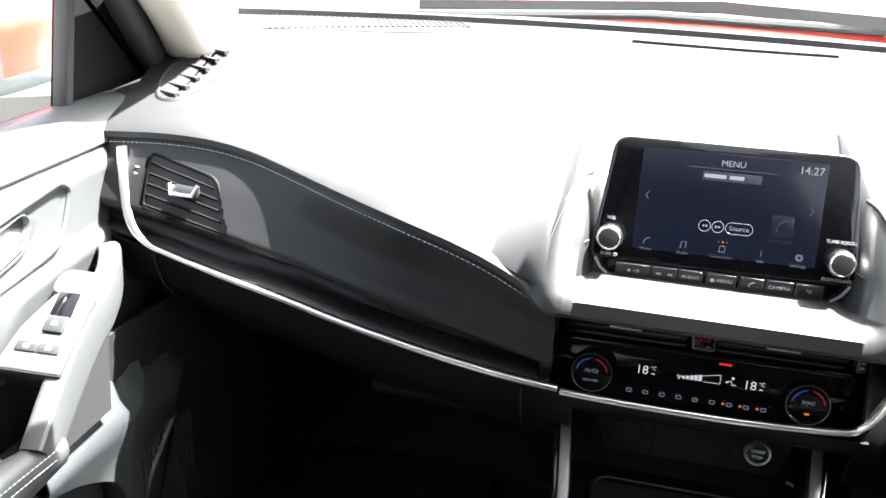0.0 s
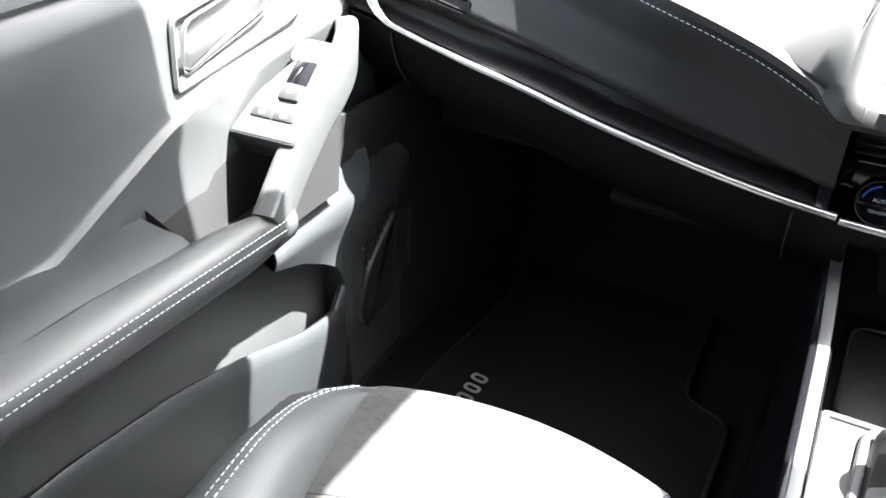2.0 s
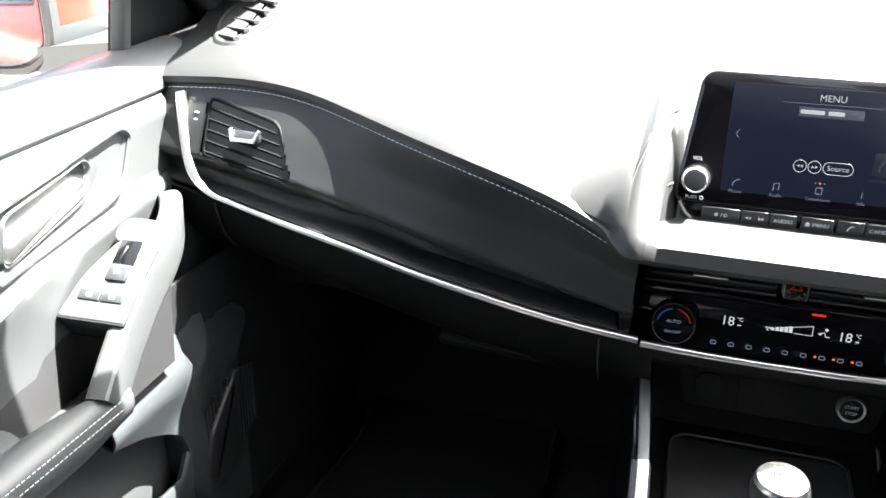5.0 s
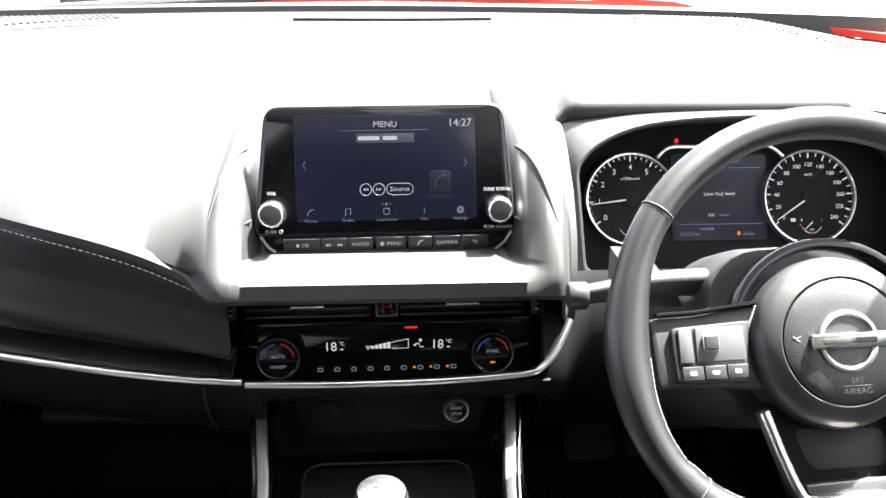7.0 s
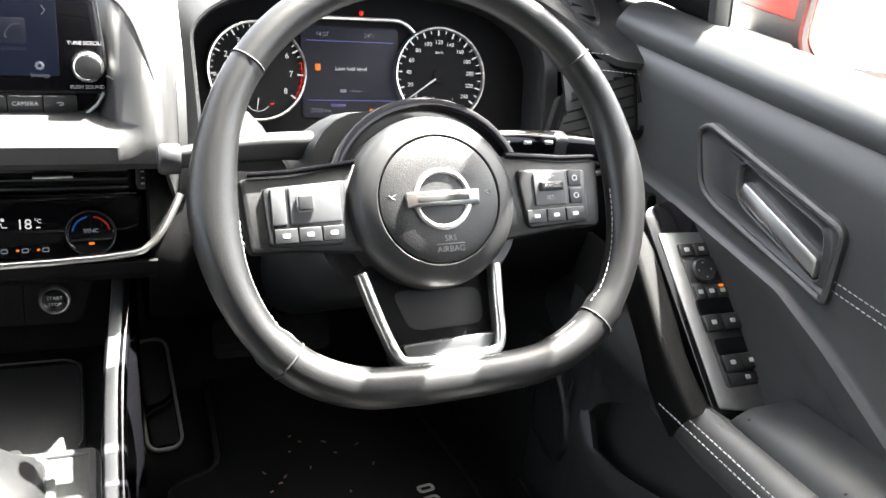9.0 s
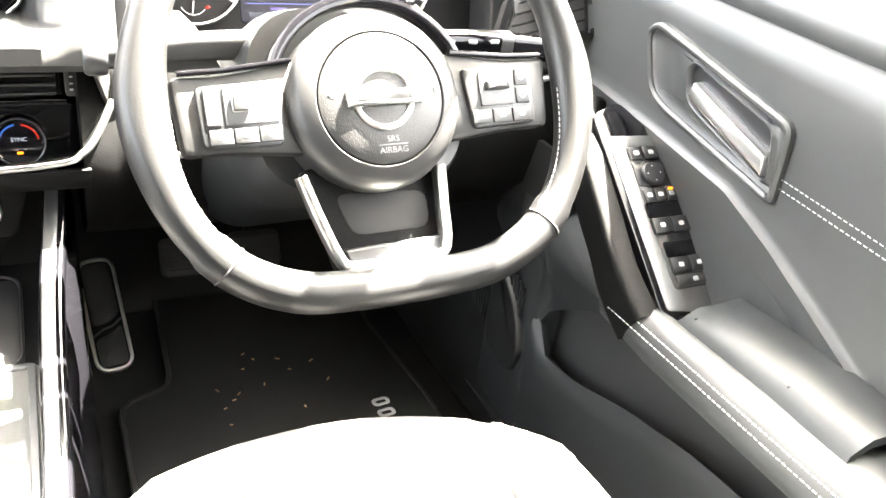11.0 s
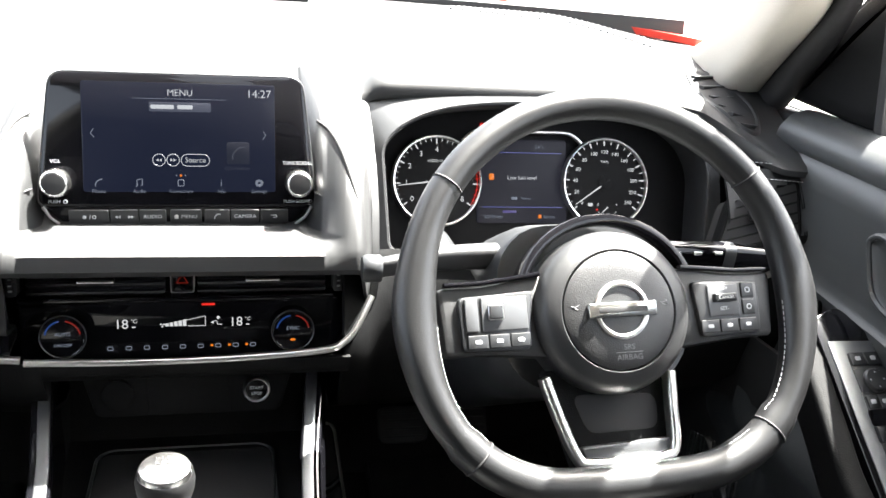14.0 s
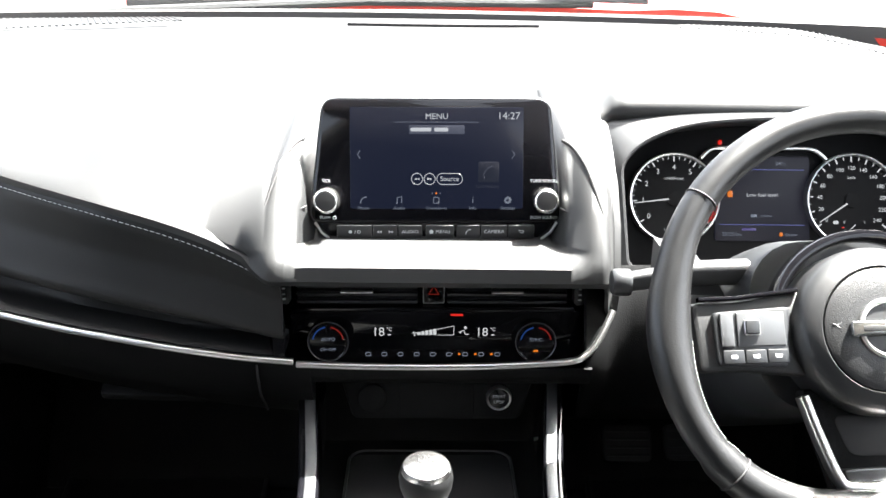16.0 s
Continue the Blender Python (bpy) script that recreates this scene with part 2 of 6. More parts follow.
def ring(outer, inner, z0, z1, m=Matrix(), edge=0.0008):
    rows = [[(x, y, z0) for x, y in outer], [(x, y, z1 - edge) for x, y in outer], [(x, y, z1) for x, y in inset(outer, edge)],
            [(x, y, z1) for x, y in inset(inner, -edge)], [(x, y, z1 - edge) for x, y in inner], [(x, y, z0) for x, y in inner]]
    rows.append(rows[0])
    return moved(loft(rows, closed=True), m)


def lathe(profile, n=40, m=Matrix()):
    rows = [[(max(r, 2e-4) * math.cos(2 * math.pi * i / n), max(r, 2e-4) * math.sin(2 * math.pi * i / n), z) for i in range(n)] for r, z in profile]
    return moved(loft(rows, closed=True, caps=profile[-1][0] < 1e-3), m)


def box(sx, sy, sz, r=0.002, m=Matrix()):
    """A box with rounded edges, centred."""
    return moved(loft([[(x, y, z) for x, y in inset(rr(sx, sy, min(r, sx / 3, sy / 3) * 1.2, 2), d)] for z, d in
                       ((-sz / 2, r * 0.7), (-sz / 2 + r * 0.3, r * 0.2), (-sz / 2 + r, 0), (sz / 2 - r, 0), (sz / 2 - r * 0.3, r * 0.2), (sz / 2, r * 0.7))],
                      closed=True, caps=True), m)


def words(body, size, m, mat, parent, name="lettering", align="CENTER", label=""):
    cu = bpy.data.curves.new(name, "FONT")
    cu.body, cu.size, cu.align_x, cu.align_y, cu.extrude = body, size, align, "CENTER", 0.00008
    cu.resolution_u = 3
    tmp = bpy.data.objects.new(name, cu)
    me = bpy.data.meshes.new_from_object(tmp)
    bpy.data.objects.remove(tmp)
    me.transform(m)
    me.materials.clear()
    me.materials.append(mat)
    ob = new(name, me)
    ob.parent = parent
    if label:
        ob["label"] = label
    return ob


def stitching(path, parent, step=0.0062, length=0.0042, r=0.00045, name="stitching", up=(0, 0, 1)):
    """Short raised threads along a path, as one part."""
    p = [Vector(v) for v in path]
    geos, carry = [], 0.0
    for a, b in zip(p[:-1], p[1:]):
        seg = (b - a).length
        if seg < 1e-6:
            continue
        t = (b - a) / seg
        s = t.cross(Vector(up)).normalized()
        u = s.cross(t)
        d = carry
        while d < seg:
            c = a + t * d
            vs = [c + t * (x * length / 2) + s * (y * r) + u * (z * r) for x, y, z in
                  ((-1, -1, 0), (-1, 1, 0), (1, 1, 0), (1, -1, 0), (-0.7, -0.7, 1.2), (-0.7, 0.7, 1.2), (0.7, 0.7, 1.2), (0.7, -0.7, 1.2))]
            geos.append((vs, [(0, 1, 5, 4), (1, 2, 6, 5), (2, 3, 7, 6), (3, 0, 4, 7), (4, 5, 6, 7), (0, 3, 2, 1)]))
            d += step
        carry = d - seg
    ob = part(name, joined(*geos), THREAD, parent, "pale grey double stitching")
    ob["kind"] = "stuff"
    return ob


def mix(a, b, t):
    return a + (b - a) * t


def smooth(a, b, x):
    t = min(max((x - a) / (b - a), 0), 1)
    return t * t * (3 - 2 * t)


def table(x, xs, *cols):
    """Smooth lookup of several columns at x."""
    return tuple(float(np.interp(x, xs, c)) for c in cols)


# ---- outside ----
ground = part("ground", ([(-60, -60, -0.27), (60, -60, -0.27), (60, 90, -0.27), (-60, 90, -0.27)], [(0, 1, 2, 3)]), CONCRETE)
tagged(ground, "pale sunlit concrete forecourt around the car", "ground", kind="structure")


# clipped hedge at the edge of the forecourt
rng = random.Random(11)
vs, fs = [], []
for _ in range(9000):
    a, b = rng.random() * 6.283, rng.uniform(-1.2, 1.2)
    c = Vector((rng.uniform(-9, -1.2), -9 + rng.gauss(0, 0.28), -0.27 + 1.25 * rng.random() ** 0.7))
    u = Vector((math.cos(a), math.sin(a), 0)) * 0.06
    w = Vector((-math.sin(a) * math.cos(b), math.cos(a) * math.cos(b), math.sin(b))) * 0.035
    k = len(vs)
    vs += [c - u, c - w, c + u, c + w]
    fs.append((k, k + 1, k + 2, k + 3))
hedge = part("hedge", (vs, fs), LEAF)
tagged(hedge, "leafy green clipped hedge along the forecourt", "hedge", kind="stuff")


def base_y(x):
    """Where the windscreen meets the dash."""
    return 0.535 - 0.28 * x * x


def base_z(x):
    return 0.819


# ---- car body shell ----
body = thing("car_body", "red car body with bonnet, cream pillars and roof lining", "car body", kind="structure")
rows = []
for y, z, w, c in ((0.60, 0.80, 0.74, 0.035), (0.75, 0.815, 0.78, 0.03), (1.0, 0.80, 0.78, 0.03), (1.3, 0.765, 0.76, 0.03), (1.55, 0.70, 0.70, 0.03), (1.66, 0.58, 0.66, 0.02)):
    rows.append([(x * w, y - 0.25 * x * x * (1 if y < 0.9 else 0.6), z + c * (1 - x * x) + 0.012 * math.exp(-((abs(x) - 0.55) / 0.1) ** 2)) for x in np.linspace(-1, 1, 25)])
part("bonnet", sheet(rows, 0.01), RED, body, "glossy red bonnet")
part("front_wing", loft([[(s * 0.80, y, z) for y, z in ((0.3, 0.70), (0.8, 0.76), (1.3, 0.72), (1.6, 0.55))] + [(s * 0.86, y, z) for y, z in ((1.6, 0.3), (0.8, 0.2), (0.3, 0.3))] for s in (-1.0,)] * 1 + [
    [(-0.83, y, z) for y, z in ((0.3, 0.70), (0.8, 0.755), (1.3, 0.715), (1.6, 0.55), (1.6, 0.3), (0.8, 0.2), (0.3, 0.3))]]), RED, body)
# black cowl along the foot of the windscreen
cowl = [[(x, base_y(x) + d, base_z(x) + z) for x in np.linspace(-0.70, 0.70, 29)] for d, z in ((-0.006, -0.022), (-0.003, 0.006), (0.008, 0.0095), (0.04, 0.004), (0.10, -0.02))]
part("cowl", sheet(cowl, 0.006), RUBBER, body, "black cowl strip below the windscreen")
# wiper arm lying on the cowl
part("wiper", joined(sweep([(-0.52, 0.47, 0.822), (-0.1, 0.575, 0.838), (0.25, 0.565, 0.84)], circle(0.007, 8)),
                     sweep([(-0.45, 0.505, 0.826), (0.0, 0.60, 0.845), (0.33, 0.54, 0.842)], [(-0.004, 0), (0.004, 0), (0.002, 0.018), (-0.002, 0.018)])), RUBBER, body, "black wiper lying on the glass")

HEAD_Y, HEAD_Z = -0.31, 1.215
for s in (-1, 1):
    pts = [(s * 0.715, 0.335, 0.765), (s * 0.695, 0.24, 0.825), (s * 0.665, 0.10, 0.925), (s * 0.628, -0.055, 1.05), (s * 0.585, -0.16, 1.14), (s * 0.56, -0.34, 1.205)]
    if s > 0:
        pts = [(x + 0.018, y, z - 0.024) for x, y, z in pts[:3]] + pts[3:]
    sec = rpoly([(-0.036, -0.045), (0.036, -0.045), (0.036, 0.045), (-0.036, 0.045)], 0.03, 4)
    # unseen upper pillar and seal are thinned to let sun onto the wheel
    part("pillar_trim", sweep(spline(pts, 6), sec, up=(0, 0.6, 0.8), scale=[(mix(1.5, 0.9, smooth(0, 8, i)) * mix(1, 0.55, smooth(11, 16, i)), mix(1.3, 0.85, smooth(0, 10, i)) * mix(1, 0.6, smooth(11, 16, i))) for i in range(31)]), CREAM, body, "cream windscreen pillar trim")
    # black seal along the pillar towards the side window
    seal = [(s * 0.745, 0.265, 0.745), (s * 0.742, 0.215, 0.79), (s * 0.733, 0.165, 0.84), (s * 0.705, 0.06, 0.925), (s * 0.672, -0.09, 1.06), (s * 0.615, -0.36, 1.20)]
    if s > 0:
        seal = [(x + 0.008, y - 0.015, z - 0.020) for x, y, z in seal[:4]] + seal[4:]
    part("door_seal", sweep(spline(seal, 5), rr(0.034, 0.05, 0.014, 3), up=(0, 0.6, 0.8), scale=[(mix(1, 0.5, smooth(11, 16, i)),) * 2 for i in range(26)]), RUBBER, body, "black rubber door seal")
    # centre pillar, roof rail, rear side
    part("centre_pillar", sweep(spline([(s * 0.745, -1.02, 0.1), (s * 0.745, -1.02, 0.73), (s * 0.68, -1.06, 1.0), (s * 0.595, -1.1, 1.22)], 5), rr(0.06, 0.15, 0.02, 3), up=(0, 1, 0)), CREAM, body)
    part("roof_rail", sweep([(s * 0.605, -0.19, 1.150), (s * 0.60, HEAD_Y - 0.02, 1.208), (s * 0.60, -1.1, 1.235), (s * 0.58, -2.2, 1.2)], rr(0.09, 0.05, 0.02, 3)), CREAM, body)
    part("rear_side_panel", moved(box(0.06, 1.3, 0.66, 0.02), pose(s * 0.745, -1.68, 0.40)), PLASTIC, body)
    # unseen black panel, closes the side against sun leaking to the floor
    part("front_side_panel", moved(box(0.03, 0.54, 0.74, 0.01), pose(s * 0.765, 0.39, 0.37)), RUBBER, body, "dark bodyside ahead of the door")
    part("sill", moved(box(0.12, 2.2, 0.12, 0.02), pose(s * 0.73, -0.55, 0.04)), PLASTIC, body, "black door sill")
    part("scuff_plate", moved(loft([[(x, y, 0.102 + 0.004 * (i % 2)) for i, x in enumerate(np.linspace(-0.05, 0.05, 15))] for y in (-0.5, 0.18)]), pose(s * 0.70, 0.0, 0.0)), PLASTIC_SMOOTH, body, "ribbed sill plate")


def roof_at(x, y):
    c = 1 - (x / 0.58) ** 2
    return (x, y + 0.30 * c * max(1 + (y - HEAD_Y) / 0.3, 0), float(np.interp(-y, (0.22, 0.5, 1.2, 2.0, 2.3), (HEAD_Z, 1.25, 1.26, 1.22, 1.15))) + 0.03 * c)


# unseen roof lining, with an opening added to let sun onto the seat
OPEN_X, OPEN_Y = (-0.035, 0.185), (-0.325, -0.68)
tiles = []
for x0, x1, y0, y1 in ((-0.58, 0.58, HEAD_Y, OPEN_Y[0]), (-0.57, OPEN_X[0], OPEN_Y[0], OPEN_Y[1]), (OPEN_X[1], 0.57, OPEN_Y[0], OPEN_Y[1]), (-0.57, 0.57, OPEN_Y[1], -2.25)):
    tiles.append(sheet([[roof_at(x, y) for x in np.linspace(x0, x1, 13)] for y in np.linspace(y0, y1, 7)], -0.03))
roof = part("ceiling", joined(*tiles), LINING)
tagged(roof, "roof lining cloth of the cabin, darkened to cut bounced light", "ceiling", kind="structure")
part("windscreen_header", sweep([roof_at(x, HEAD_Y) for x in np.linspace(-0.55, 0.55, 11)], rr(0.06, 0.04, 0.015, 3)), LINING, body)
# unseen dark panels over the rear windows, added to block light from behind
for s in (-1, 1):
    part("rear_side_blank", loft([[(s * mix(0.745, 0.58, t), y, mix(0.72, 1.23, t)) for y in (-1.05, -1.7, -2.3)] for t in (0, 0.5, 1)]), PLASTIC, body, "dark unseen panel closing the rear side windows against light")
part("rear_window_blank", loft([[(x, y, z) for x in (-0.7, 0, 0.7)] for y, z in ((-2.3, 0.75), (-2.24, 1.2))]), PLASTIC, body, "dark unseen panel closing the rear screen against light")
part("tailgate", moved(box(1.45, 0.06, 0.75, 0.03), pose(0, -2.3, 0.42)), PLASTIC, body)
part("rear_bench", joined(moved(box(1.2, 0.5, 0.22, 0.06), pose(0, -1.6, 0.30)), moved(box(1.2, 0.16, 0.62, 0.06), pose(0, -1.93, 0.62, -14))), LEATHER, body)
# windscreen and side panes
ws = [[(x * mix(1, 0.80, t), mix(base_y(x), HEAD_Y + 0.30 * (1 - (x / 0.72) ** 2), t) + 0.02 * (1 - t), mix(base_z(x) - 0.004, HEAD_Z, t) + 0.05 * t * (1 - t)) for x in np.linspace(-0.68, 0.68, 17)] for t in np.linspace(0, 1, 7)]
screen = part("windscreen", loft(ws), GLASS, None)
tagged(screen, "clear laminated windscreen above the dashboard", "windscreen", kind="structure")
screen.visible_shadow = False
# clear pane closing the added sun opening
pane = part("roof_sun_pane", loft([[roof_at(x, y) for x in np.linspace(*OPEN_X, 7)] for y in np.linspace(*OPEN_Y, 7)]), GLASS, None)
tagged(pane, "clear pane over the sun opening added in the unseen roof", "roof window", kind="structure")
pane.visible_shadow = False

# ---- cabin floor ----
fl = thing("floor", "black carpeted cabin floor with footwells", "floor", kind="structure")
part("carpet", joined(moved(box(1.40, 3.2, 0.06, 0.01), pose(0, -0.85, 0.02)), moved(box(1.40, 0.04, 0.6, 0.01), pose(0, 0.56, 0.32, -25))), CARPET, fl)
part("firewall", moved(box(1.52, 0.03, 0.82, 0.005), pose(0, 0.60, 0.40)), DARK, fl, "black bulkhead behind the dash")
for s in (-1, 1):
    rows = []
    for z in np.linspace(0.06, 0.50, 8):
        rows.append([(s * (0.668 - 0.02 * math.sin(u * 2.6) - 0.10 * max(u - 0.65, 0)), mix(-0.06, 0.52, u), z) for u in np.linspace(0, 1, 12)])
    part("kick_panel", sheet(rows, 0.006), PLASTIC, fl, "black footwell side panel")
    # ribbed low panel in front of the sill, with a rounded rear edge
    gr = face_at(s * 0.652, 0.035, 0.275, 0, 0, 90 * -s)
    part("speaker_grille", joined(*[slab(rr(0.004, 0.13 - 0.03 * abs(i) / 6, 0.001, 1, i * 0.0075, 0), 0, 0.003, 0.0008, gr) for i in range(-8, 9)]), PLASTIC_SMOOTH, fl, "ribbed black speaker grille")["kind"] = "stuff"


def floor_mat(s):
    t = thing("floor_mat", "black carpet floor mat with raised silver lettering bars", "floor mat", "front floor mats")
    line = rpoly([(0.19, -0.30), (0.60, -0.30), (0.60, 0.10), (0.575, 0.30), (0.60, 0.46), (0.27, 0.46), (0.26, 0.20), (0.19, 0.18)], 0.03, 3)
    line = [(s * x, y) for x, y in line]
    part("mat_body", slab(line, 0.05, 0.072, 0.005), CARPET, t)
    part("binding", sweep([(x, y, 0.070) for x, y in line], circle(0.0045, 6), closed=True), RUBBER, t, "black bound edge")
    # bars in place of the model name
    y0 = 0.065 if s > 0 else 0.06
    for i in range(3):
        part("letter_bar", ring(rr(0.026, 0.016, 0.006, 2), rr(0.016, 0.007, 0.003, 2), 0.070, 0.0735, pose(s * 0.53, y0 + 0.032 - i * 0.024, 0, 0, 0, 8 * s)), PRINT, t, "silver lettering bar")
    return t


floor_mat(-1)
floor_mat(1)


# ---- dashboard ----
dash = thing("dashboard", "black soft-touch dashboard with white stitching and chrome strip", "dashboard", kind="structure")
DX = (-0.74, -0.682, -0.625, -0.567, -0.515, -0.46, -0.40, -0.325, -0.264, -0.216, -0.155)
DY = (0.058, 0.052, 0.049, 0.047, 0.042, 0.026, 0.002, -0.025, -0.032, -0.038, -0.048)
DZ = (0.713, 0.719, 0.723, 0.722, 0.715, 0.705, 0.6955, 0.684, 0.668, 0.652, 0.625)
edge_curve = spline(list(zip(DX, DY, DZ)), 6)
SX = (-0.700, -0.660, -0.604, -0.527, -0.453, -0.384, -0.317, -0.253, -0.192, -0.141)
SY = (0.012, 0.004, -0.004, -0.016, -0.028, -0.036, -0.043, -0.048, -0.049, -0.046)
SZ = (0.6090, 0.6050, 0.5970, 0.5840, 0.5740, 0.5610, 0.5510, 0.5420, 0.5340, 0.5280)


def edge(x):
    return table(x, [v.x for v in edge_curve], [v.y for v in edge_curve], [v.z for v in edge_curve])


def strip(x):
    return table(x, SX, SY, SZ)


def back_rows(y, z, x, n):
    """Points from (y, z) on the pad up to the foot of the windscreen."""
    b, out = base_y(x), []
    for i in range(1, n + 1):
        t = i / n
        out.append((mix(y, b, t), mix(z, base_z(x) - 0.006, 1 - (1 - t) ** 1.7)))
    return out


def side_profile(x, ex=None):
    y, z = edge(ex if ex is not None else x)
    k = min((base_y(x) - y) / 0.45, 1)
    f = smooth(-0.52, -0.20, x)  # fuller towards the centre
    pts = [(y, z - 0.003), (y - 0.001, z + 0.002), (y + 0.004, z + 0.006)]
    for a, b, c, d in ((0.03, 0.012, 0.012, 0.017), (0.06, 0.017, 0.026, 0.034), (0.10, 0.024, 0.046, 0.052), (0.15, 0.033, 0.078, 0.070)):
        pts.append((y + mix(a * k, c, f), z + mix(b, d, f)))
    return pts + back_rows(*pts[-1], x, 5)


def pod_top(x):
    """Height of the raised pod that carries the screen."""
    return table(abs(x), (0, 0.130, 0.142, 0.152, 0.160, 0.166, 0.172), (0.740, 0.739, 0.733, 0.720, 0.700, 0.680, 0.665))[0]


def cheek_y(x):
    """How far back the seam beside the screen lies."""
    return mix(-0.010, -0.030, smooth(0.126, 0.160, abs(x)))


def centre_profile(x):
    t = pod_top(x)
    c = smooth(0.126, 0.160, abs(x))  # the ledge narrows to a slanted cheek
    pts = [(-0.050, 0.616), (-0.059, 0.623), (-0.0570, 0.632), (mix(-0.040, -0.0535, c), 0.640), (mix(-0.017, -0.047, c), mix(0.645, 0.649, c)), (cheek_y(x), min(0.680, t)), (cheek_y(x) + 0.002 + max(t - 0.680, 0) * 0.9, t)]
    k = smooth(0.122, 0.138, abs(x))  # flat ledge below the screen, steeper cheeks beside it
    pts[3:] = [(mix(a, c, k), mix(b, d, k)) for (a, b), (c, d) in zip(((-0.040, 0.639), (0.0, 0.641), (0.040, 0.66), (0.062, 0.712)), pts[3:])]
    r = smooth(0.166, 0.186, x)
    end = [(0.006, 0.560), (-0.001, 0.585), (0.004, 0.615), (0.020, 0.655), (0.050, 0.690), (0.095, 0.724), (0.141, 0.748)]
    rb = smooth(0.0, 0.188, x)
    back = [(mix(a, c, rb), mix(b, d, rb)) for (a, b), (c, d) in zip(back_rows(0.062, 0.712, x, 5), back_rows(*end[-1], x, 5))]
    return [(mix(a, c, r), mix(b, d, r)) for (a, b), (c, d) in zip(pts, end)] + back


def wing_profile(x, side):
    """Left of the pod: the ledge runs out below a short steep wall of the pad."""
    k = min(max((x + 0.232) / 0.067, 0), 1)
    t = smooth(-0.190, -0.150, x)
    lip = [(mix(a, c, t), mix(b, d, t)) for (a, b), (c, d) in zip(side, [(-0.050, 0.616), (-0.059, 0.623), (-0.0570, 0.632)])]
    y, z = mix(lip[2][0] + 0.004, -0.047, k), mix(lip[2][1] + 0.002, 0.649, k)
    h = 0.033 * k
    g = smooth(-0.33, -0.165, x)
    return lip + [(mix(lip[2][0], y, 0.6), mix(lip[2][1], z, 0.75)), (y, z), (y + 0.002 + 0.015 * k, z + h), (mix(side[6][0], 0.020, g), mix(side[6][1], 0.712, g))]


def pad_profile(x):
    side, mid = side_profile(min(x, -0.156)), centre_profile(x)
    t, u = smooth(-0.250, -0.230, x), smooth(-0.168, -0.152, x)
    wing = wing_profile(x, side)
    out = [(mix(mix(a, c, t), e, u), mix(mix(b, d, t), f, u)) for (a, b), (c, d), (e, f) in zip(side, wing, mid)]
    k = smooth(-0.30, -0.12, x)
    return out + [(mix(a, c, k), mix(b, d, k)) for (a, b), (c, d) in zip(side[7:], mid[7:])]


xs = sorted(set(np.linspace(-0.735, 0.188, 112).round(4)) | set(np.linspace(-0.182, -0.120, 26).round(4)) | set(np.linspace(0.120, 0.188, 28).round(4)))
cols = [[(x, *p) for p in pad_profile(x)] for x in xs]
part("top_pad", sheet(cols, 0.004), SOFT, dash, "black soft-touch dash top", 50)
# the wall of the centre pad towards the instruments
prof = pad_profile(0.188)[:8]
part("pad_end", loft([[(0.188, *p) for p in prof], [(0.197, p[0] + 0.004, p[1] - 0.002) for p in prof], [(0.199, p[0] + 0.05, p[1] - 0.004) for p in prof]]), SOFT, dash)
# pad above the instruments and to the driver's door
rows = []
for x in np.linspace(0.188, 0.745, 70):
    t = smooth(0.60, 0.68, x)
    a = [(0.150, 0.741), (0.138, 0.748), (0.136, 0.757), (0.142, 0.765), (0.16, 0.770), (0.20, 0.775), (0.23, 0.778)]
    j = smooth(0.188, 0.215, x)  # grows out of the end of the centre pad
    a = [(mix(u[0], v[0], j), mix(u[1], v[1], j)) for u, v in zip([(0.137, 0.742), (0.141, 0.748), (0.145, 0.7495), (0.150, 0.751), (0.16, 0.7535), (0.20, 0.764), (0.23, 0.7715)], a)]
    b = side_profile(-x)[:7]
    b = [(y, z - 0.004) for y, z in b]
    p = [(mix(u[0], v[0], t), mix(u[1], v[1], t)) for u, v in zip(a, b)]
    low = 0.022 * smooth(0.50, 0.68, x)  # falls away towards the door
    rows.append([(x, y_, z_ - low) for y_, z_ in p + back_rows(*p[-1], x, 5)])
rows_hood = rows
part("instrument_hood", sheet(rows, 0.004), SOFT, dash, "black padded hood over the instruments", 50)

def vent_frame(s):
    return face_at(-0.590 if s < 0 else 0.648, 0.0225 if s < 0 else 0.0390, 0.668 if s < 0 else 0.646, 23, 0, s * 6)


def vent_line(s):
    return rpoly([(-s * 0.033, 0.017), (s * 0.055, 0.035), (s * 0.054, -0.026), (-s * 0.061, -0.043)], [0.010, 0.006, 0.006, 0.008], 4)


# leatherette face between the stitched edge and the chrome strip
rows = []
for x in np.linspace(-0.735, -0.150, 150):
    (y, z), (sy, sz) = edge(x), strip(x)
    c = smooth(-0.56, -0.40, x)
    cy_, cz_ = mix(y, sy, 0.62) - mix(0.014, 0.0, c), mix(z, sz, mix(0.66, 0.70, c))
    r = mix(0.020, 0.034, c)
    rows.append([(x, y + 0.001, z - 0.004), (x, y - 0.003, z - 0.012), (x, mix(y, cy_, 0.5) + 0.006 * c, mix(z, cz_, 0.5)), (x, mix(y, cy_, 0.85) + 0.003 * c, mix(z, cz_, 0.85)), (x, cy_, cz_), (x, cy_ + 0.003, cz_ - 0.006),
                 (x, mix(cy_, sy, 0.4) + r, mix(cz_, sz, 0.45)), (x, sy + r * 1.1, mix(cz_, sz, 0.72)), (x, sy + r * 0.6, sz + 0.008), (x, sy + 0.008, sz + 0.006), (x, sy + 0.003, sz + 0.004)])
rows = [resampled(r, 30) for r in rows]
VENT_L = vent_frame(-1)
VENT_R = vent_frame(1)
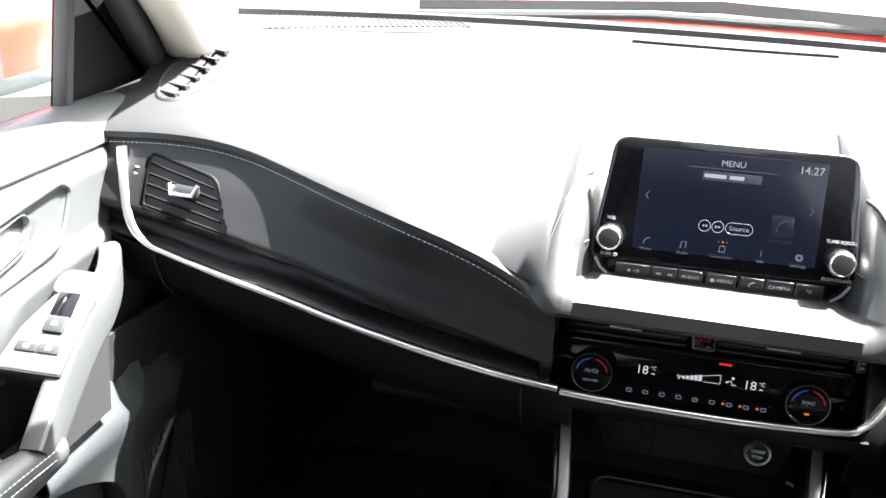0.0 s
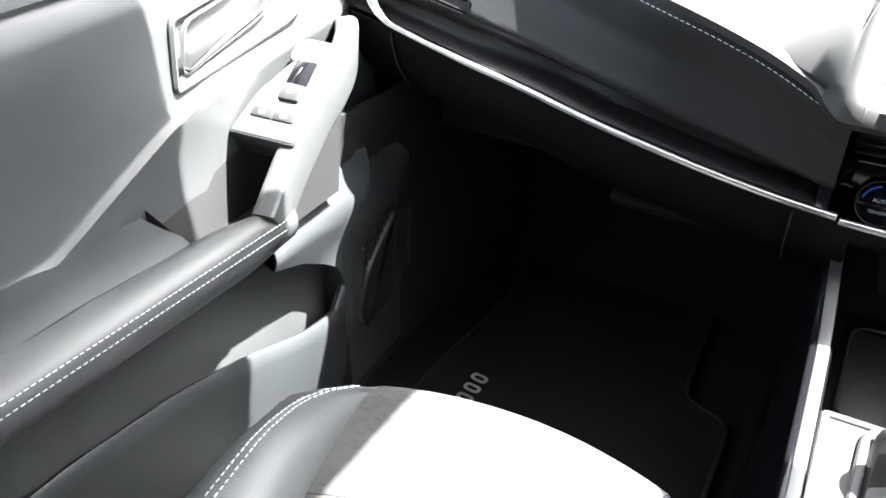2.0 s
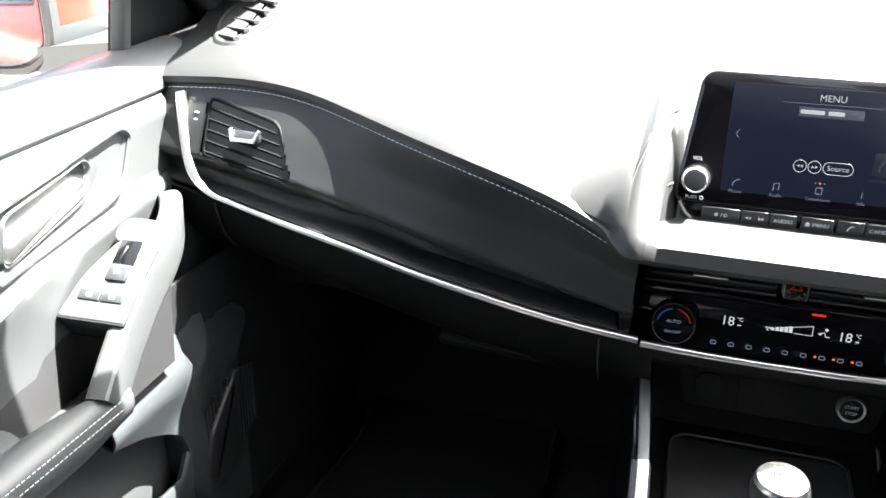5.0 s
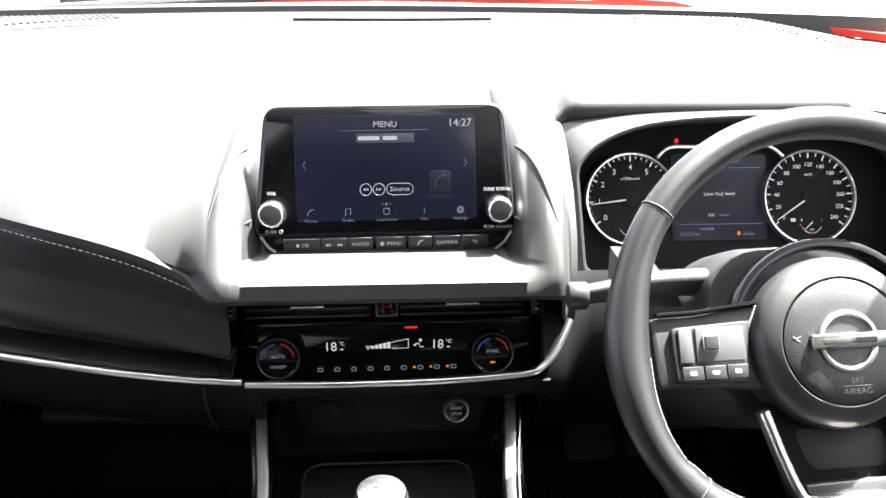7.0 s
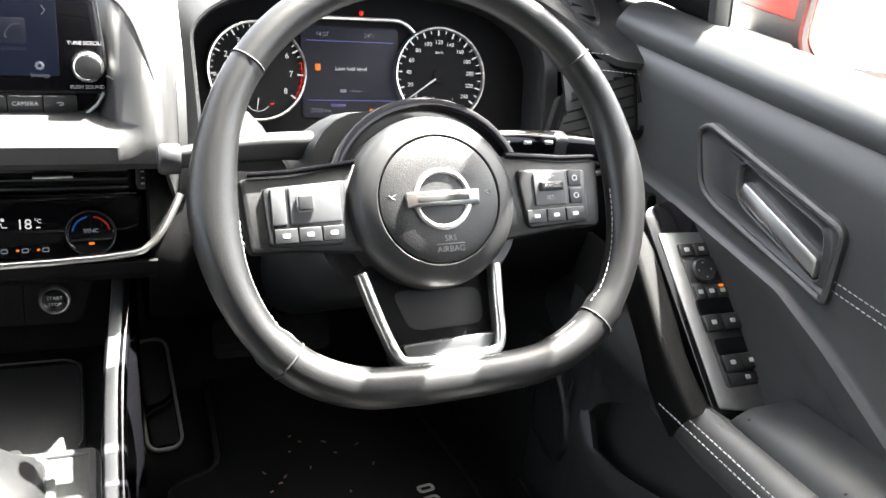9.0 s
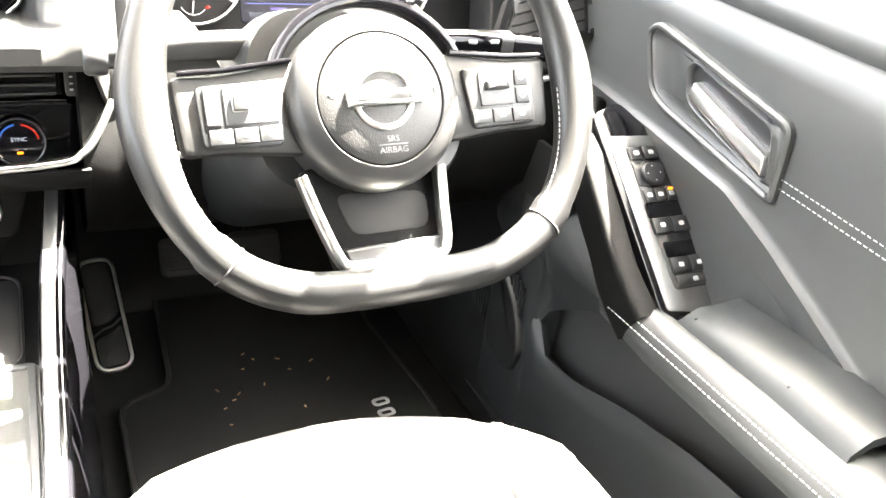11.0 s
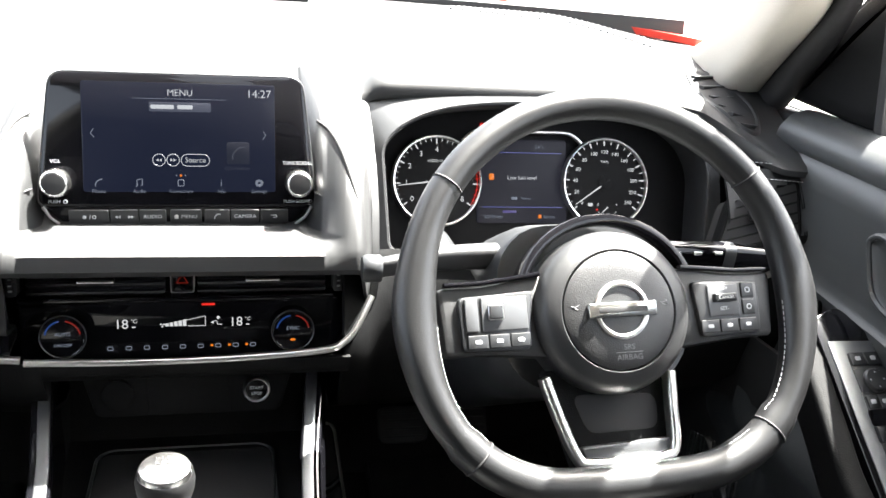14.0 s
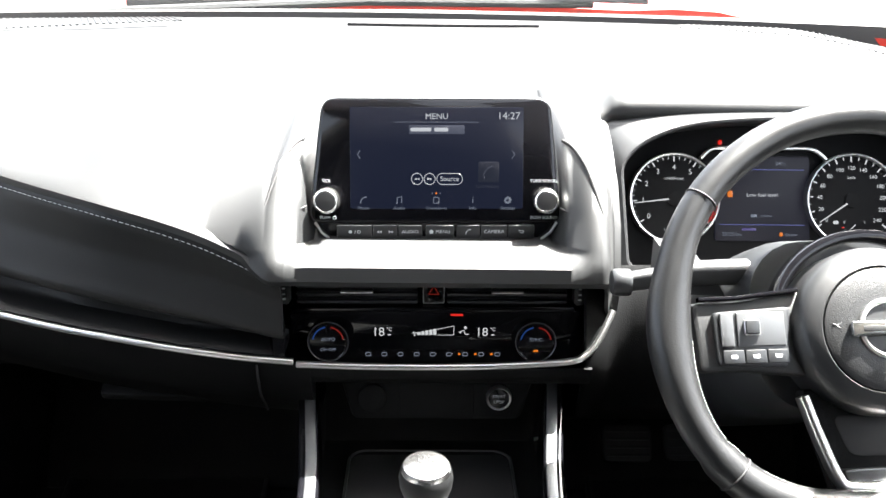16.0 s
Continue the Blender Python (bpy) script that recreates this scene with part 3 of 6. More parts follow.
part("leather_face", cut(sheet(rows, 0.004), inset(vent_line(-1), -0.003), VENT_L), LEATHER, dash, "dark leatherette dash face", 60)
mir = [[(-v[0], v[1] + 0.010, v[2] - 0.024) for v in r] for r in rows if r[0][0] < -0.60]
part("leather_face", cut(sheet(mir, 0.004), inset(vent_line(1), -0.003), VENT_R), LEATHER, dash, "dark leatherette dash face", 60)
for d, u in ((0.006, 0.0068), (-0.0035, -0.0095)):
    stitching([v + Vector((0, d, u)) for v in edge_curve], dash)
    stitching([Vector((-v.x, v.y + d, v.z + u - 0.026)) for v in edge_curve if v.x < -0.62], dash)

# chrome strip, in two lengths with a joint
left = [(-0.682, 0.040, 0.706), (-0.671, 0.022, 0.665), (-0.655, 0.004, 0.628), (-0.634, -0.002, 0.607)] + [(x, *strip(x)) for x in SX[2:]]
sec = rpoly([(-0.0032, -0.0042), (0.0032, -0.0042), (0.0032, 0.0042), (-0.0032, 0.0042)], 0.0025, 3)
part("chrome_strip", sweep(spline(left, 6), sec, up=(0, -1, 0.25), scale=[(mix(1.9, 1.0, smooth(9, 22, i)), 1.0) for i in range(len(spline(left, 6)))]), CHROME, dash, "satin chrome dash strip", 60)
right = [(-0.138, -0.045, 0.5245), (-0.05, -0.044, 0.522), (0.05, -0.042, 0.522), (0.135, -0.038, 0.525), (0.158, -0.034, 0.531), (0.172, -0.028, 0.545), (0.188, -0.012, 0.572)]
part("chrome_strip", sweep(spline(right, 6), sec, up=(0, -1, 0.25)), CHROME, dash, "satin chrome dash strip", 60)
rv = [(0.728, 0.062, 0.676), (0.720, 0.052, 0.644), (0.706, 0.042, 0.606), (0.684, 0.026, 0.582), (0.62, 0.013, 0.568)]
part("chrome_strip", sweep(spline(rv, 6), sec, up=(0, -1, 0.25), scale=[(mix(2.4, 1.0, smooth(9, 20, i)), 1.0) for i in range(25)]), CHROME, dash, "satin chrome dash strip", 60)

# lower panels: passenger side, centre, driver's knee side
rows = []
for x in np.linspace(-0.73, -0.125, 50):
    sy, sz = strip(x)
    rows.append([(x, sy + 0.002, sz - 0.005), (x, sy + 0.006, sz - 0.02), (x, sy + 0.018, sz - 0.05), (x, sy + 0.05, sz - 0.085), (x, sy + 0.11, sz - 0.11), (x, sy + 0.40, sz - 0.12)])
part("lower_panel", sheet(rows, 0.004), HARD, dash, "black lower dash panel", 60)
for x0, w in ((-0.626, 0.0022), (-0.178, 0.0022)):
    sy, sz = strip(x0)
    part("glovebox_joint", sweep([(x0, sy + 0.0005, sz - 0.008), (x0, sy + 0.003, sz - 0.02), (x0, sy + 0.015, sz - 0.05), (x0, sy + 0.047, sz - 0.085)], rr(w, 0.003, 0.0008, 1), up=(0, -1, 0)), DARK, dash)
part("glovebox_handle", moved(box(0.12, 0.018, 0.012, 0.004), pose(-0.30, 0.01, 0.462, 25, 0, -3)), HARD, dash, "black glovebox handle")
rows = [[(x, -0.042, 0.519), (x, -0.040, 0.508), (x, -0.028, 0.495), (x, -0.010, 0.488), (x, 0.004, 0.484), (x, 0.03, 0.482)] for x in np.linspace(-0.128, 0.165, 12)]
part("lower_panel", sheet(rows, 0.004), HARD, dash, "black lower dash panel", 60)
rows = []
for x in np.linspace(0.160, 0.735, 40):
    t = smooth(0.16, 0.21, x)
    rows.append([(x, mix(-0.005, 0.05, t), 0.60), (x, mix(-0.012, 0.03, t), 0.575), (x, mix(-0.030, 0.02, t), 0.535), (x, mix(-0.026, 0.015, t), 0.50), (x, mix(0.0, 0.03, t), 0.44), (x, 0.08, 0.39), (x, 0.4, 0.37)])
part("knee_panel", sheet(rows, 0.004), HARD, dash, "black knee panel below the steering column", 60)
part("knee_trim", sweep([(0.46, 0.012, 0.545), (0.56, 0.012, 0.547), (0.64, 0.016, 0.550)], rr(0.004, 0.006, 0.0015, 2), up=(0, -1, 0)), CHROME, dash, "thin chrome line")
# hidden dark blocks, added to stop sun leaking through the dash
part("dash_core", joined(moved(box(1.48, 0.40, 0.28, 0.01), pose(0, 0.38, 0.545)), moved(box(0.32, 0.20, 0.06, 0.01), pose(0, 0.16, 0.66))), DARK, dash)
# long demister slot, its shade as a raised dark strip, and corner speaker mesh


def pad_z(x, y):
    """Height of the dash top under (x, y)."""
    pr = pad_profile(x) if x < 0.188 else [q[1:] for q in rows_hood[min(range(70), key=lambda i: abs(rows_hood[i][0][0] - x))]]
    return float(np.interp(y, [q[0] for q in pr[2:]], [q[1] for q in pr[2:]]))


part("slot_shade_strip", sweep([(x, 0.462, pad_z(x, 0.462) + 0.0055) for x in np.linspace(-0.122, 0.155, 12)], rr(0.009, 0.005, 0.001, 2)), DARK, dash, "raised dark strip for the shade in the defroster slot")
for s in (-1, 1):
    geos = []
    part("speaker_well", loft([[(s * x, base_y(x) - d, pad_z(s * x, base_y(x) - d) + 0.0048) for x in np.linspace(0.365, 0.64, 14)] for d in (0.085, 0.045, 0.006)]), PLASTIC, dash, "dark speaker opening")
    for i in range(34):
        u = i / 33
        x = mix(0.625, 0.36, u)
        y0, y1 = base_y(x) - 0.085 * (1 - u * 0.5), base_y(x + 0.02) - 0.008
        geos.append(sweep([(s * mix(x, x + 0.02, t), mix(y0, y1, t), pad_z(s * mix(x, x + 0.02, t), mix(y0, y1, t)) + 0.0046) for t in (0, 0.5, 1)], [(-0.0024, 0), (0.0024, 0), (0.0012, 0.0014), (-0.0012, 0.0014)]))
    part("speaker_mesh", joined(*geos), PLASTIC, dash, "ribbed speaker mesh by the windscreen")["kind"] = "stuff"


def demister(s):
    """Side window demister outlet at the dash corner."""
    t = thing("side_demister", "black slatted demister outlet at the dash corner", "air vent", "side demisters")
    line = rpoly([(s * x, y) for x, y in ((0.712, 0.185), (0.678, 0.118), (0.640, 0.122), (0.628, 0.185), (0.648, 0.275), (0.685, 0.265))], 0.025, 4)

    def on(pts, h):
        return [(x, y, pad_z(x, y) + h) for x, y in pts]

    part("frame", loft([on(inset(line, -0.006), -0.002), on(inset(line, -0.003), 0.0072), on(inset(line, 0.001), 0.0076), on(inset(line, 0.003), 0.0055)], closed=True), SOFT, t, "black rounded frame", 60)
    # flat sheet above the pad, its dark colour stands for the outlet's shade
    part("well", loft([on(inset(line, 0.002), 0.0055), on(inset(line, 0.02), 0.0058)], closed=True, caps=True), DARK, t, "flat dark sheet for the shade in the outlet")
    for i in range(6):
        u = (i + 0.6) / 6.4
        y = mix(0.122, 0.268, u)
        xa, xb = mix(0.655, 0.640, u), mix(0.690, 0.695, u)
        part("slat", sweep([(s * xa, y - 0.012, pad_z(s * xa, y) + 0.0068), (s * xb, y + 0.012, pad_z(s * xb, y) + 0.0072)], rr(0.007, 0.004, 0.001, 2)), SOFT, t)
    return t


demister(-1)
demister(1)


def side_vent(s):
    """Slatted air vent at an end of the dash."""
    t = thing("side_air_vent", "black slatted dash air vent with chrome-edged tab", "air vent", "dash side vents")
    m = vent_frame(s)
    line = vent_line(s)
    part("well", loft([[m @ Vector((x, y, z)) for x, y in inset(line, k)] for k, z in ((0.0, 0.0), (0.003, -0.045))], closed=True, caps=True), DARK, t)
    part("frame", ring(inset(line, -0.005), line, -0.012, 0.0015, m, 0.0015), HARD, t, "black vent surround")
    for i in range(5):
        u = (i + 0.45) / 4.9
        lx, ly, rx, ry = s * 0.054, mix(-0.026, 0.035, u), -s * mix(0.061, 0.033, u), mix(-0.043, 0.017, u)
        a, b = Vector((lx, ly, -0.006)), Vector((rx, ry, -0.006))
        g = sweep([a, b], rpoly([(-0.0085, -0.0010), (0.0085, -0.0022), (0.0085, 0.0022), (-0.0085, 0.0010)], 0.001, 2), up=(0, 0.85, 0.7))
        part("slat", moved(g, m), HARD, t)
    part("tab", moved(box(0.034, 0.012, 0.012, 0.003), m @ pose(0, -0.001, 0.004, -8)), PLASTIC_SMOOTH, t)
    part("tab_edge", sweep([m @ Vector(v) for v in ((-0.019, 0.005, 0.010), (-0.014, -0.0065, 0.012), (0.014, -0.0055, 0.012), (0.019, 0.007, 0.010))], circle(0.0026, 8), up=(0, -1, 0)), CHROME, t, "chrome tab edge")
    # thumb wheel beside the slats
    w = m @ pose(s * 0.069, 0.006, -0.001)
    part("wheel_slot", slab(rr(0.013, 0.052, 0.006, 3), -0.01, 0.001, 0.0006, w), DARK, t)
    part("thumb_wheel", moved(lathe([(0.018, -0.004), (0.020, -0.003), (0.020, 0.003), (0.018, 0.004)], 24), w @ pose(0, 0, -0.013, 0, 90, 0)), RUBBER, t)
    for i in range(4):
        part("tick", slab(rr(0.005, 0.002, 0.0006, 1, 0, -0.012 + i * 0.008), 0.004, 0.008, 0.0005, w), PRINT, t)
    return t


side_vent(-1)
side_vent(1)

# ---- touch screen ----
SC = face_at(0.0025, 0.006, 0.684, 14.5, 0.6)
ts = thing("touch_screen", "black infotainment touch screen with two knobs, menu showing", "touch screen")
bez = rpoly([(-0.128, -0.022), (0.128, -0.022), (0.114, 0.102), (-0.114, 0.102)], [0.012, 0.012, 0.014, 0.014], 5)
part("housing", slab(inset(bez, 0.004), -0.035, -0.004, 0.01, SC), PLASTIC_SMOOTH, ts)
part("bezel", slab(bez, -0.008, 0.0, 0.0025, SC), PIANO, ts, "gloss black bezel")
part("bezel_edge", ring(inset(bez, -0.0012), inset(bez, 0.001), -0.008, -0.0012, SC, 0.0004), SILVER, ts, "thin silver edge")
NAVY = glow("lit_navy_display", (0.010, 0.014, 0.032), 1.0)
WHITE_UI = glow("lit_white_lettering", (0.75, 0.78, 0.84), 0.85)
GREY_UI = glow("lit_grey_symbol", (0.22, 0.25, 0.32), 0.9)
DIM_UI = glow("dim_grey_symbol", (0.055, 0.06, 0.085), 0.9)
BOX_UI = glow("lit_selection_box", (0.09, 0.10, 0.14), 1.0)
AMBER = glow("lit_amber_mark", (1.0, 0.25, 0.02), 0.9)
REDLIT = glow("lit_red_mark", (1.0, 0.03, 0.02), 0.9)
act = rr(0.175, 0.102, 0.002, 2, 0.0005, 0.043)
part("display", slab(act, 0.0002, 0.0006, 0.0002, SC), NAVY, ts, "dark navy menu display")


def up_(m, x, y, z=0.0008):
    return m @ Matrix.Translation((x, y, z))


words("MENU", 0.0085, up_(SC, 0.0005, 0.0845), WHITE_UI, ts)
words("14:27", 0.0105, up_(SC, 0.0730, 0.0850), WHITE_UI, ts)
part("rule", slab(rr(0.085, 0.0005, 0.0002, 1, 0, 0.079), 0.0006, 0.0008, 0.0001, SC), GREY_UI, ts)
part("selection_box", slab(rr(0.056, 0.0088, 0.0005, 1, 0.0005, 0.0715), 0.0006, 0.0008, 0.0001, SC), BOX_UI, ts)
for x, w in ((-0.0155, 0.021), (0.005, 0.014)):
    part("label_bar", slab(rr(w, 0.0038, 0.001, 2, x, 0.0715), 0.0008, 0.0010, 0.0001, SC), WHITE_UI, ts, "pale bar in place of a name")
for s in (-1, 1):
    part("arrow", sweep([up_(SC, s * 0.0765, 0.0505) @ Vector(), up_(SC, s * 0.0795, 0.0465) @ Vector(), up_(SC, s * 0.0765, 0.0425) @ Vector()], circle(0.0004, 5), up=(0, -1, 0)), GREY_UI, ts)
for x in (-0.0195, -0.0068):
    part("skip_ring", ring(circle(0.0060, 24), circle(0.0053, 24), 0.0006, 0.0010, up_(SC, x, 0.022, 0), 0.0001), WHITE_UI, ts)
    d = 1 if x > -0.01 else -1
    for k in (-1, 1):
        part("skip_mark", slab([(-0.0011 * d, -0.0014), (0.0013 * d, 0), (-0.0011 * d, 0.0014)], 0.0006, 0.001, 0.0001, up_(SC, x + k * 0.0014, 0.022, 0)), WHITE_UI, ts)
part("source_ring", ring(rr(0.0265, 0.0118, 0.0058, 5), rr(0.0252, 0.0105, 0.0052, 5), 0.0006, 0.0010, up_(SC, 0.0135, 0.022, 0), 0.0001), WHITE_UI, ts)
words("Source", 0.0068, up_(SC, 0.0135, 0.022), WHITE_UI, ts)
part("tile", slab(rr(0.021, 0.021, 0.002, 2, 0.053, 0.029), 0.0006, 0.0008, 0.0001, SC), glow("dim_tile", (0.022, 0.026, 0.042), 1.0), ts)
words("Call History", 0.0048, up_(SC, 0.052, 0.0145), DIM_UI, ts)
for i, x in enumerate((-0.004, 0.0, 0.004)):
    part("page_dot", slab(circle(0.0011 if i == 1 else 0.0007, 10), 0.0006, 0.001, 0.0001, up_(SC, x, 0.0075, 0)), AMBER if i == 1 else GREY_UI, ts)
for x, lab in ((-0.0735, "Phone"), (-0.0375, "Audio"), (0.0, "Connections"), (0.037, "Info"), (0.0725, "Settings")):
    words(lab, 0.0048 if lab != "Connections" else 0.0042, up_(SC, x, -0.0075), GREY_UI, ts)


def handset(m, k, mat, parent):
    p = [m @ Vector((x * k, y * k, 0.0008)) for x, y in ((-0.003, -0.0036), (-0.0032, -0.0012), (-0.0012, 0.0018), (0.0016, 0.0034), (0.0036, 0.0032))]
    part("phone_symbol", sweep(spline(p, 3), circle(0.0006 * k, 5), up=(0, -1, 0)), mat, parent)


handset(up_(SC, -0.0735, 0.0005, 0), 0.9, GREY_UI, ts)
handset(up_(SC, 0.053, 0.029, 0), 1.6, DIM_UI, ts)
part("note_symbol", joined(*[sweep([up_(SC, -0.0375 + a, b) @ Vector() for a, b in line], circle(0.00055, 5), up=(0, -1, 0)) for line in (((-0.0022, -0.0025), (-0.0022, 0.0032), (0.0026, 0.0042), (0.0026, -0.0015)), ((-0.0034, -0.0027), (-0.0020, -0.0025)), ((0.0014, -0.0017), (0.0028, -0.0015)))]), GREY_UI, ts)
part("link_symbol", ring(rr(0.0062, 0.0066, 0.001, 2), rr(0.0046, 0.005, 0.0006, 2), 0.0006, 0.001, up_(SC, 0, 0.0005, 0), 0.0001), GREY_UI, ts)
words("i", 0.0095, up_(SC, 0.037, 0.0005), GREY_UI, ts)
part("cog_symbol", ring([(r * math.cos(a), r * math.sin(a)) for i in range(32) for a, r in ((i * math.pi / 16, 0.0040 if i % 4 < 2 else 0.0032),)], circle(0.0014, 32), 0.0006, 0.001, up_(SC, 0.0725, 0.0005, 0), 0.0001), GREY_UI, ts)


def knob(x, y):
    m = SC @ Matrix.Translation((x, y, 0))
    k = part("knob", lathe([(0.0135, 0), (0.0135, 0.004), (0.0130, 0.010), (0.0118, 0.0135), (0.0105, 0.0145), (0.0100, 0.0140)], 36, m), BRIGHT, ts, "ribbed chrome knob ring")
    part("knob_cap", lathe([(0.0100, 0.0), (0.0100, 0.0138), (0.0090, 0.0146), (0.0, 0.0149)], 36, m), PLASTIC, k, "black knob cap")


knob(-0.1105, 0.0)
knob(0.1105, 0.0)
words("VOL", 0.0048, up_(SC, -0.1105, 0.0200), PRINT, ts)
words("PUSH", 0.0045, up_(SC, -0.1125, -0.0172), PRINT, ts)
part("power_symbol", ring(circle(0.0019, 14), circle(0.0013, 14), 0.0, 0.0006, up_(SC, -0.1030, -0.0172, 0), 0.0001), PRINT, ts)
words("TUNE·SCROLL", 0.0045, up_(SC, 0.1095, 0.0200), PRINT, ts)
words("PUSH SOUND", 0.0045, up_(SC, 0.1095, -0.0172), PRINT, ts)
# key row under the display
KR = SC @ Matrix.Translation((0, -0.024, 0.0005)) @ pose(0, 0, 0, 22)
tray_line = rpoly([(-0.122, 0.002), (-0.104, -0.019), (0.104, -0.019), (0.122, 0.002)], [0.003, 0.012, 0.012, 0.003], 4)
part("key_tray", slab(tray_line, -0.012, -0.0015, 0.001, KR), PIANO, ts)
part("key_tray_edge", sweep([KR @ Vector((x, y, 0)) for x, y in ((-0.1225, 0.002), (-0.1165, -0.009), (-0.106, -0.0185), (-0.099, -0.0205), (0.099, -0.0205), (0.106, -0.0185), (0.1165, -0.009), (0.1225, 0.002))], circle(0.0016, 8), up=(0, -1, 0)), CHROME, ts, "silver edge under the keys")
kx = [(-0.101, -0.0655), (-0.0645, -0.0395), (-0.0385, -0.0145), (-0.0105, 0.0180), (0.0210, 0.0445), (0.0455, 0.0725), (0.0735, 0.1000)]
for i, (a, b) in enumerate(kx):
    k = part("key", slab(rr(b - a, 0.0150, 0.0015, 2, (a + b) / 2, -0.0085), -0.004, 0.0006, 0.0008, KR), PLASTIC_SMOOTH, ts, "grey-black key")
    m = up_(KR, (a + b) / 2, -0.0080)
    if i in (2, 5):
        words(("AUDIO", "CAMERA")[i == 5], 0.0054, m, PRINT, k)
    elif i == 3:
        words("MENU", 0.0054, m @ Matrix.Translation((0.003, 0, 0)), PRINT, k)
        part("home_symbol", slab([(-0.0105, -0.002), (-0.0070, -0.002), (-0.0070, 0.0005), (-0.0062, 0.0005), (-0.00875, 0.0026), (-0.0113, 0.0005), (-0.0105, 0.0005)], 0, 0.0003, 0.0001, m), PRINT, k)
    elif i == 1:
        for c in (-0.006, 0.006):
            for d in (-0.0013, 0.0013):
                sg = 1 if c > 0 else -1
                part("skip_mark", slab([(c + d - 0.0012 * sg, -0.0016), (c + d + 0.0012 * sg, 0), (c + d - 0.0012 * sg, 0.0016)], 0, 0.0003, 0.0001, m), PRINT, k)
    elif i == 0:
        part("sun_symbol", joined(slab(circle(0.0018, 10), 0, 0.0003, 0.0001, m @ Matrix.Translation((-0.004, 0, 0))), slab([(0.0, -0.002), (0.0006, -0.002), (0.0016, 0.002), (0.001, 0.002)], 0, 0.0003, 0.0001, m),
                                  ring(circle(0.0019, 10), circle(0.0012, 10), 0, 0.0003, m @ Matrix.Translation((0.0045, 0, 0)), 0.0001)), PRINT, k)
    elif i == 4:
        handset(m @ Matrix.Translation((0, 0, -0.0008)), 0.75, PRINT, k)
    else:
        part("return_symbol", sweep([m @ Vector(v) for v in ((-0.0028, 0.0012, 0), (0.0014, 0.0012, 0), (0.0026, 0, 0), (0.0014, -0.0012, 0), (-0.001, -0.0012, 0))], circle(0.0004, 5), up=(0, -1, 0)), PRINT, k)
# moulded seams either side of the screen
for s in (-1, 1):
    part("pod_seam", sweep(spline([(s * x, cheek_y(x) - 0.001 + max(pod_top(x) - 0.680, 0) * 0.9, pod_top(x) + 0.002) for x in (0.132, 0.142, 0.152, 0.159, 0.164, 0.166)], 4), rr(0.0035 if s > 0 else 0.002, 0.003, 0.0015, 2), up=(0, -1, 0)), DARK, ts, "dark moulded seam")
    part("pod_seam", sweep([(s * x, y, 0.6795) for x, y in [(0.128, -0.002)] + [(q, cheek_y(q) - 0.001) for q in (0.134, 0.142, 0.150, 0.158, 0.165)]], rr(0.0014, 0.003, 0.0005, 2), up=(0, -1, 0)), DARK, ts, "dark moulded seam")


# ---- centre stack: vents and climate panel ----
CF = face_at(0.0, 0.004, 0.553, 8.5, 0.3)
cl = thing("climate_panel", "gloss black climate control panel with two rotary dials", "climate control")
shape = rpoly([(-0.168, -0.048), (0.155, -0.048), (0.185, 0.005), (0.176, 0.052), (-0.166, 0.052)], [0.008, 0.016, 0.012, 0.006, 0.006], 4)
part("panel", slab(shape, -0.05, -0.016, 0.001, CF), PIANO, cl, "gloss black backing")
lower = rpoly([(-0.150, -0.046), (0.146, -0.046), (0.158, -0.028), (0.158, 0.010), (-0.150, 0.010)], 0.005, 3)
part("control_face", slab(lower, -0.016, 0.0, 0.0015, CF), PIANO, cl, "gloss black control face")
part("ledge", loft([[(x, -0.042, 0.526), (x, -0.02, 0.512), (x, 0.0, 0.508)] for x in np.linspace(-0.145, 0.16, 8)]), PIANO, cl)
part("side_cheek", loft([[(-0.1505, -0.043, 0.527), (-0.1505, -0.03, 0.56), (-0.152, -0.040, 0.612)], [(-0.160, -0.048, 0.531), (-0.163, -0.034, 0.56), (-0.162, -0.046, 0.615)], [(-0.166, -0.03, 0.535), (-0.170, -0.02, 0.56), (-0.166, -0.03, 0.615)]]), PIANO, cl)
LCD = glow("lit_white_digits", (0.95, 0.97, 1.0), 0.75)


def dial(x, mark):
    m = CF @ Matrix.Translation((x, -0.020, 0.0))
    d = part("dial", lathe([(0.0225, 0), (0.0225, 0.006), (0.0215, 0.013), (0.0200, 0.0150), (0.0190, 0.0146)], 40, m), PIANO, cl, "gloss black rotary dial")
    part("dial_cap", lathe([(0.0190, 0.0), (0.0190, 0.0142), (0.0, 0.0148)], 36, m), PIANO, d)
    part("dial_edge", lathe([(0.0205, 0.0146), (0.0212, 0.0152), (0.0218, 0.0140), (0.0214, 0.0128)], 36, m), SILVER, d, "silver dial rim")
    for a0, a1, mt in ((100, 170, BLUE), (10, 80, RED_DIM)):
        arc = [m @ Vector((0.0160 * math.cos(radians(a)), 0.0160 * math.sin(radians(a)), 0.0150)) for a in np.linspace(a0, a1, 9)]
        part("temperature_arc", sweep(arc, rr(0.0016, 0.0006, 0.0002, 1), up=(0, -1, 0.15)), mt, d, "lit temperature arc")
    words(mark, 0.0052, m @ Matrix.Translation((0, 0.0025, 0.0150)), GREY_UI, d)
    if mark == "AUTO":
        words("ON·OFF", 0.0045, m @ Matrix.Translation((0, -0.0085, 0.0150)), GREY_UI, d)
    else:
        part("lamp", slab(rr(0.0050, 0.0022, 0.0005, 1, 0, -0.0095), 0.0146, 0.0152, 0.0002, m), AMBER, d)


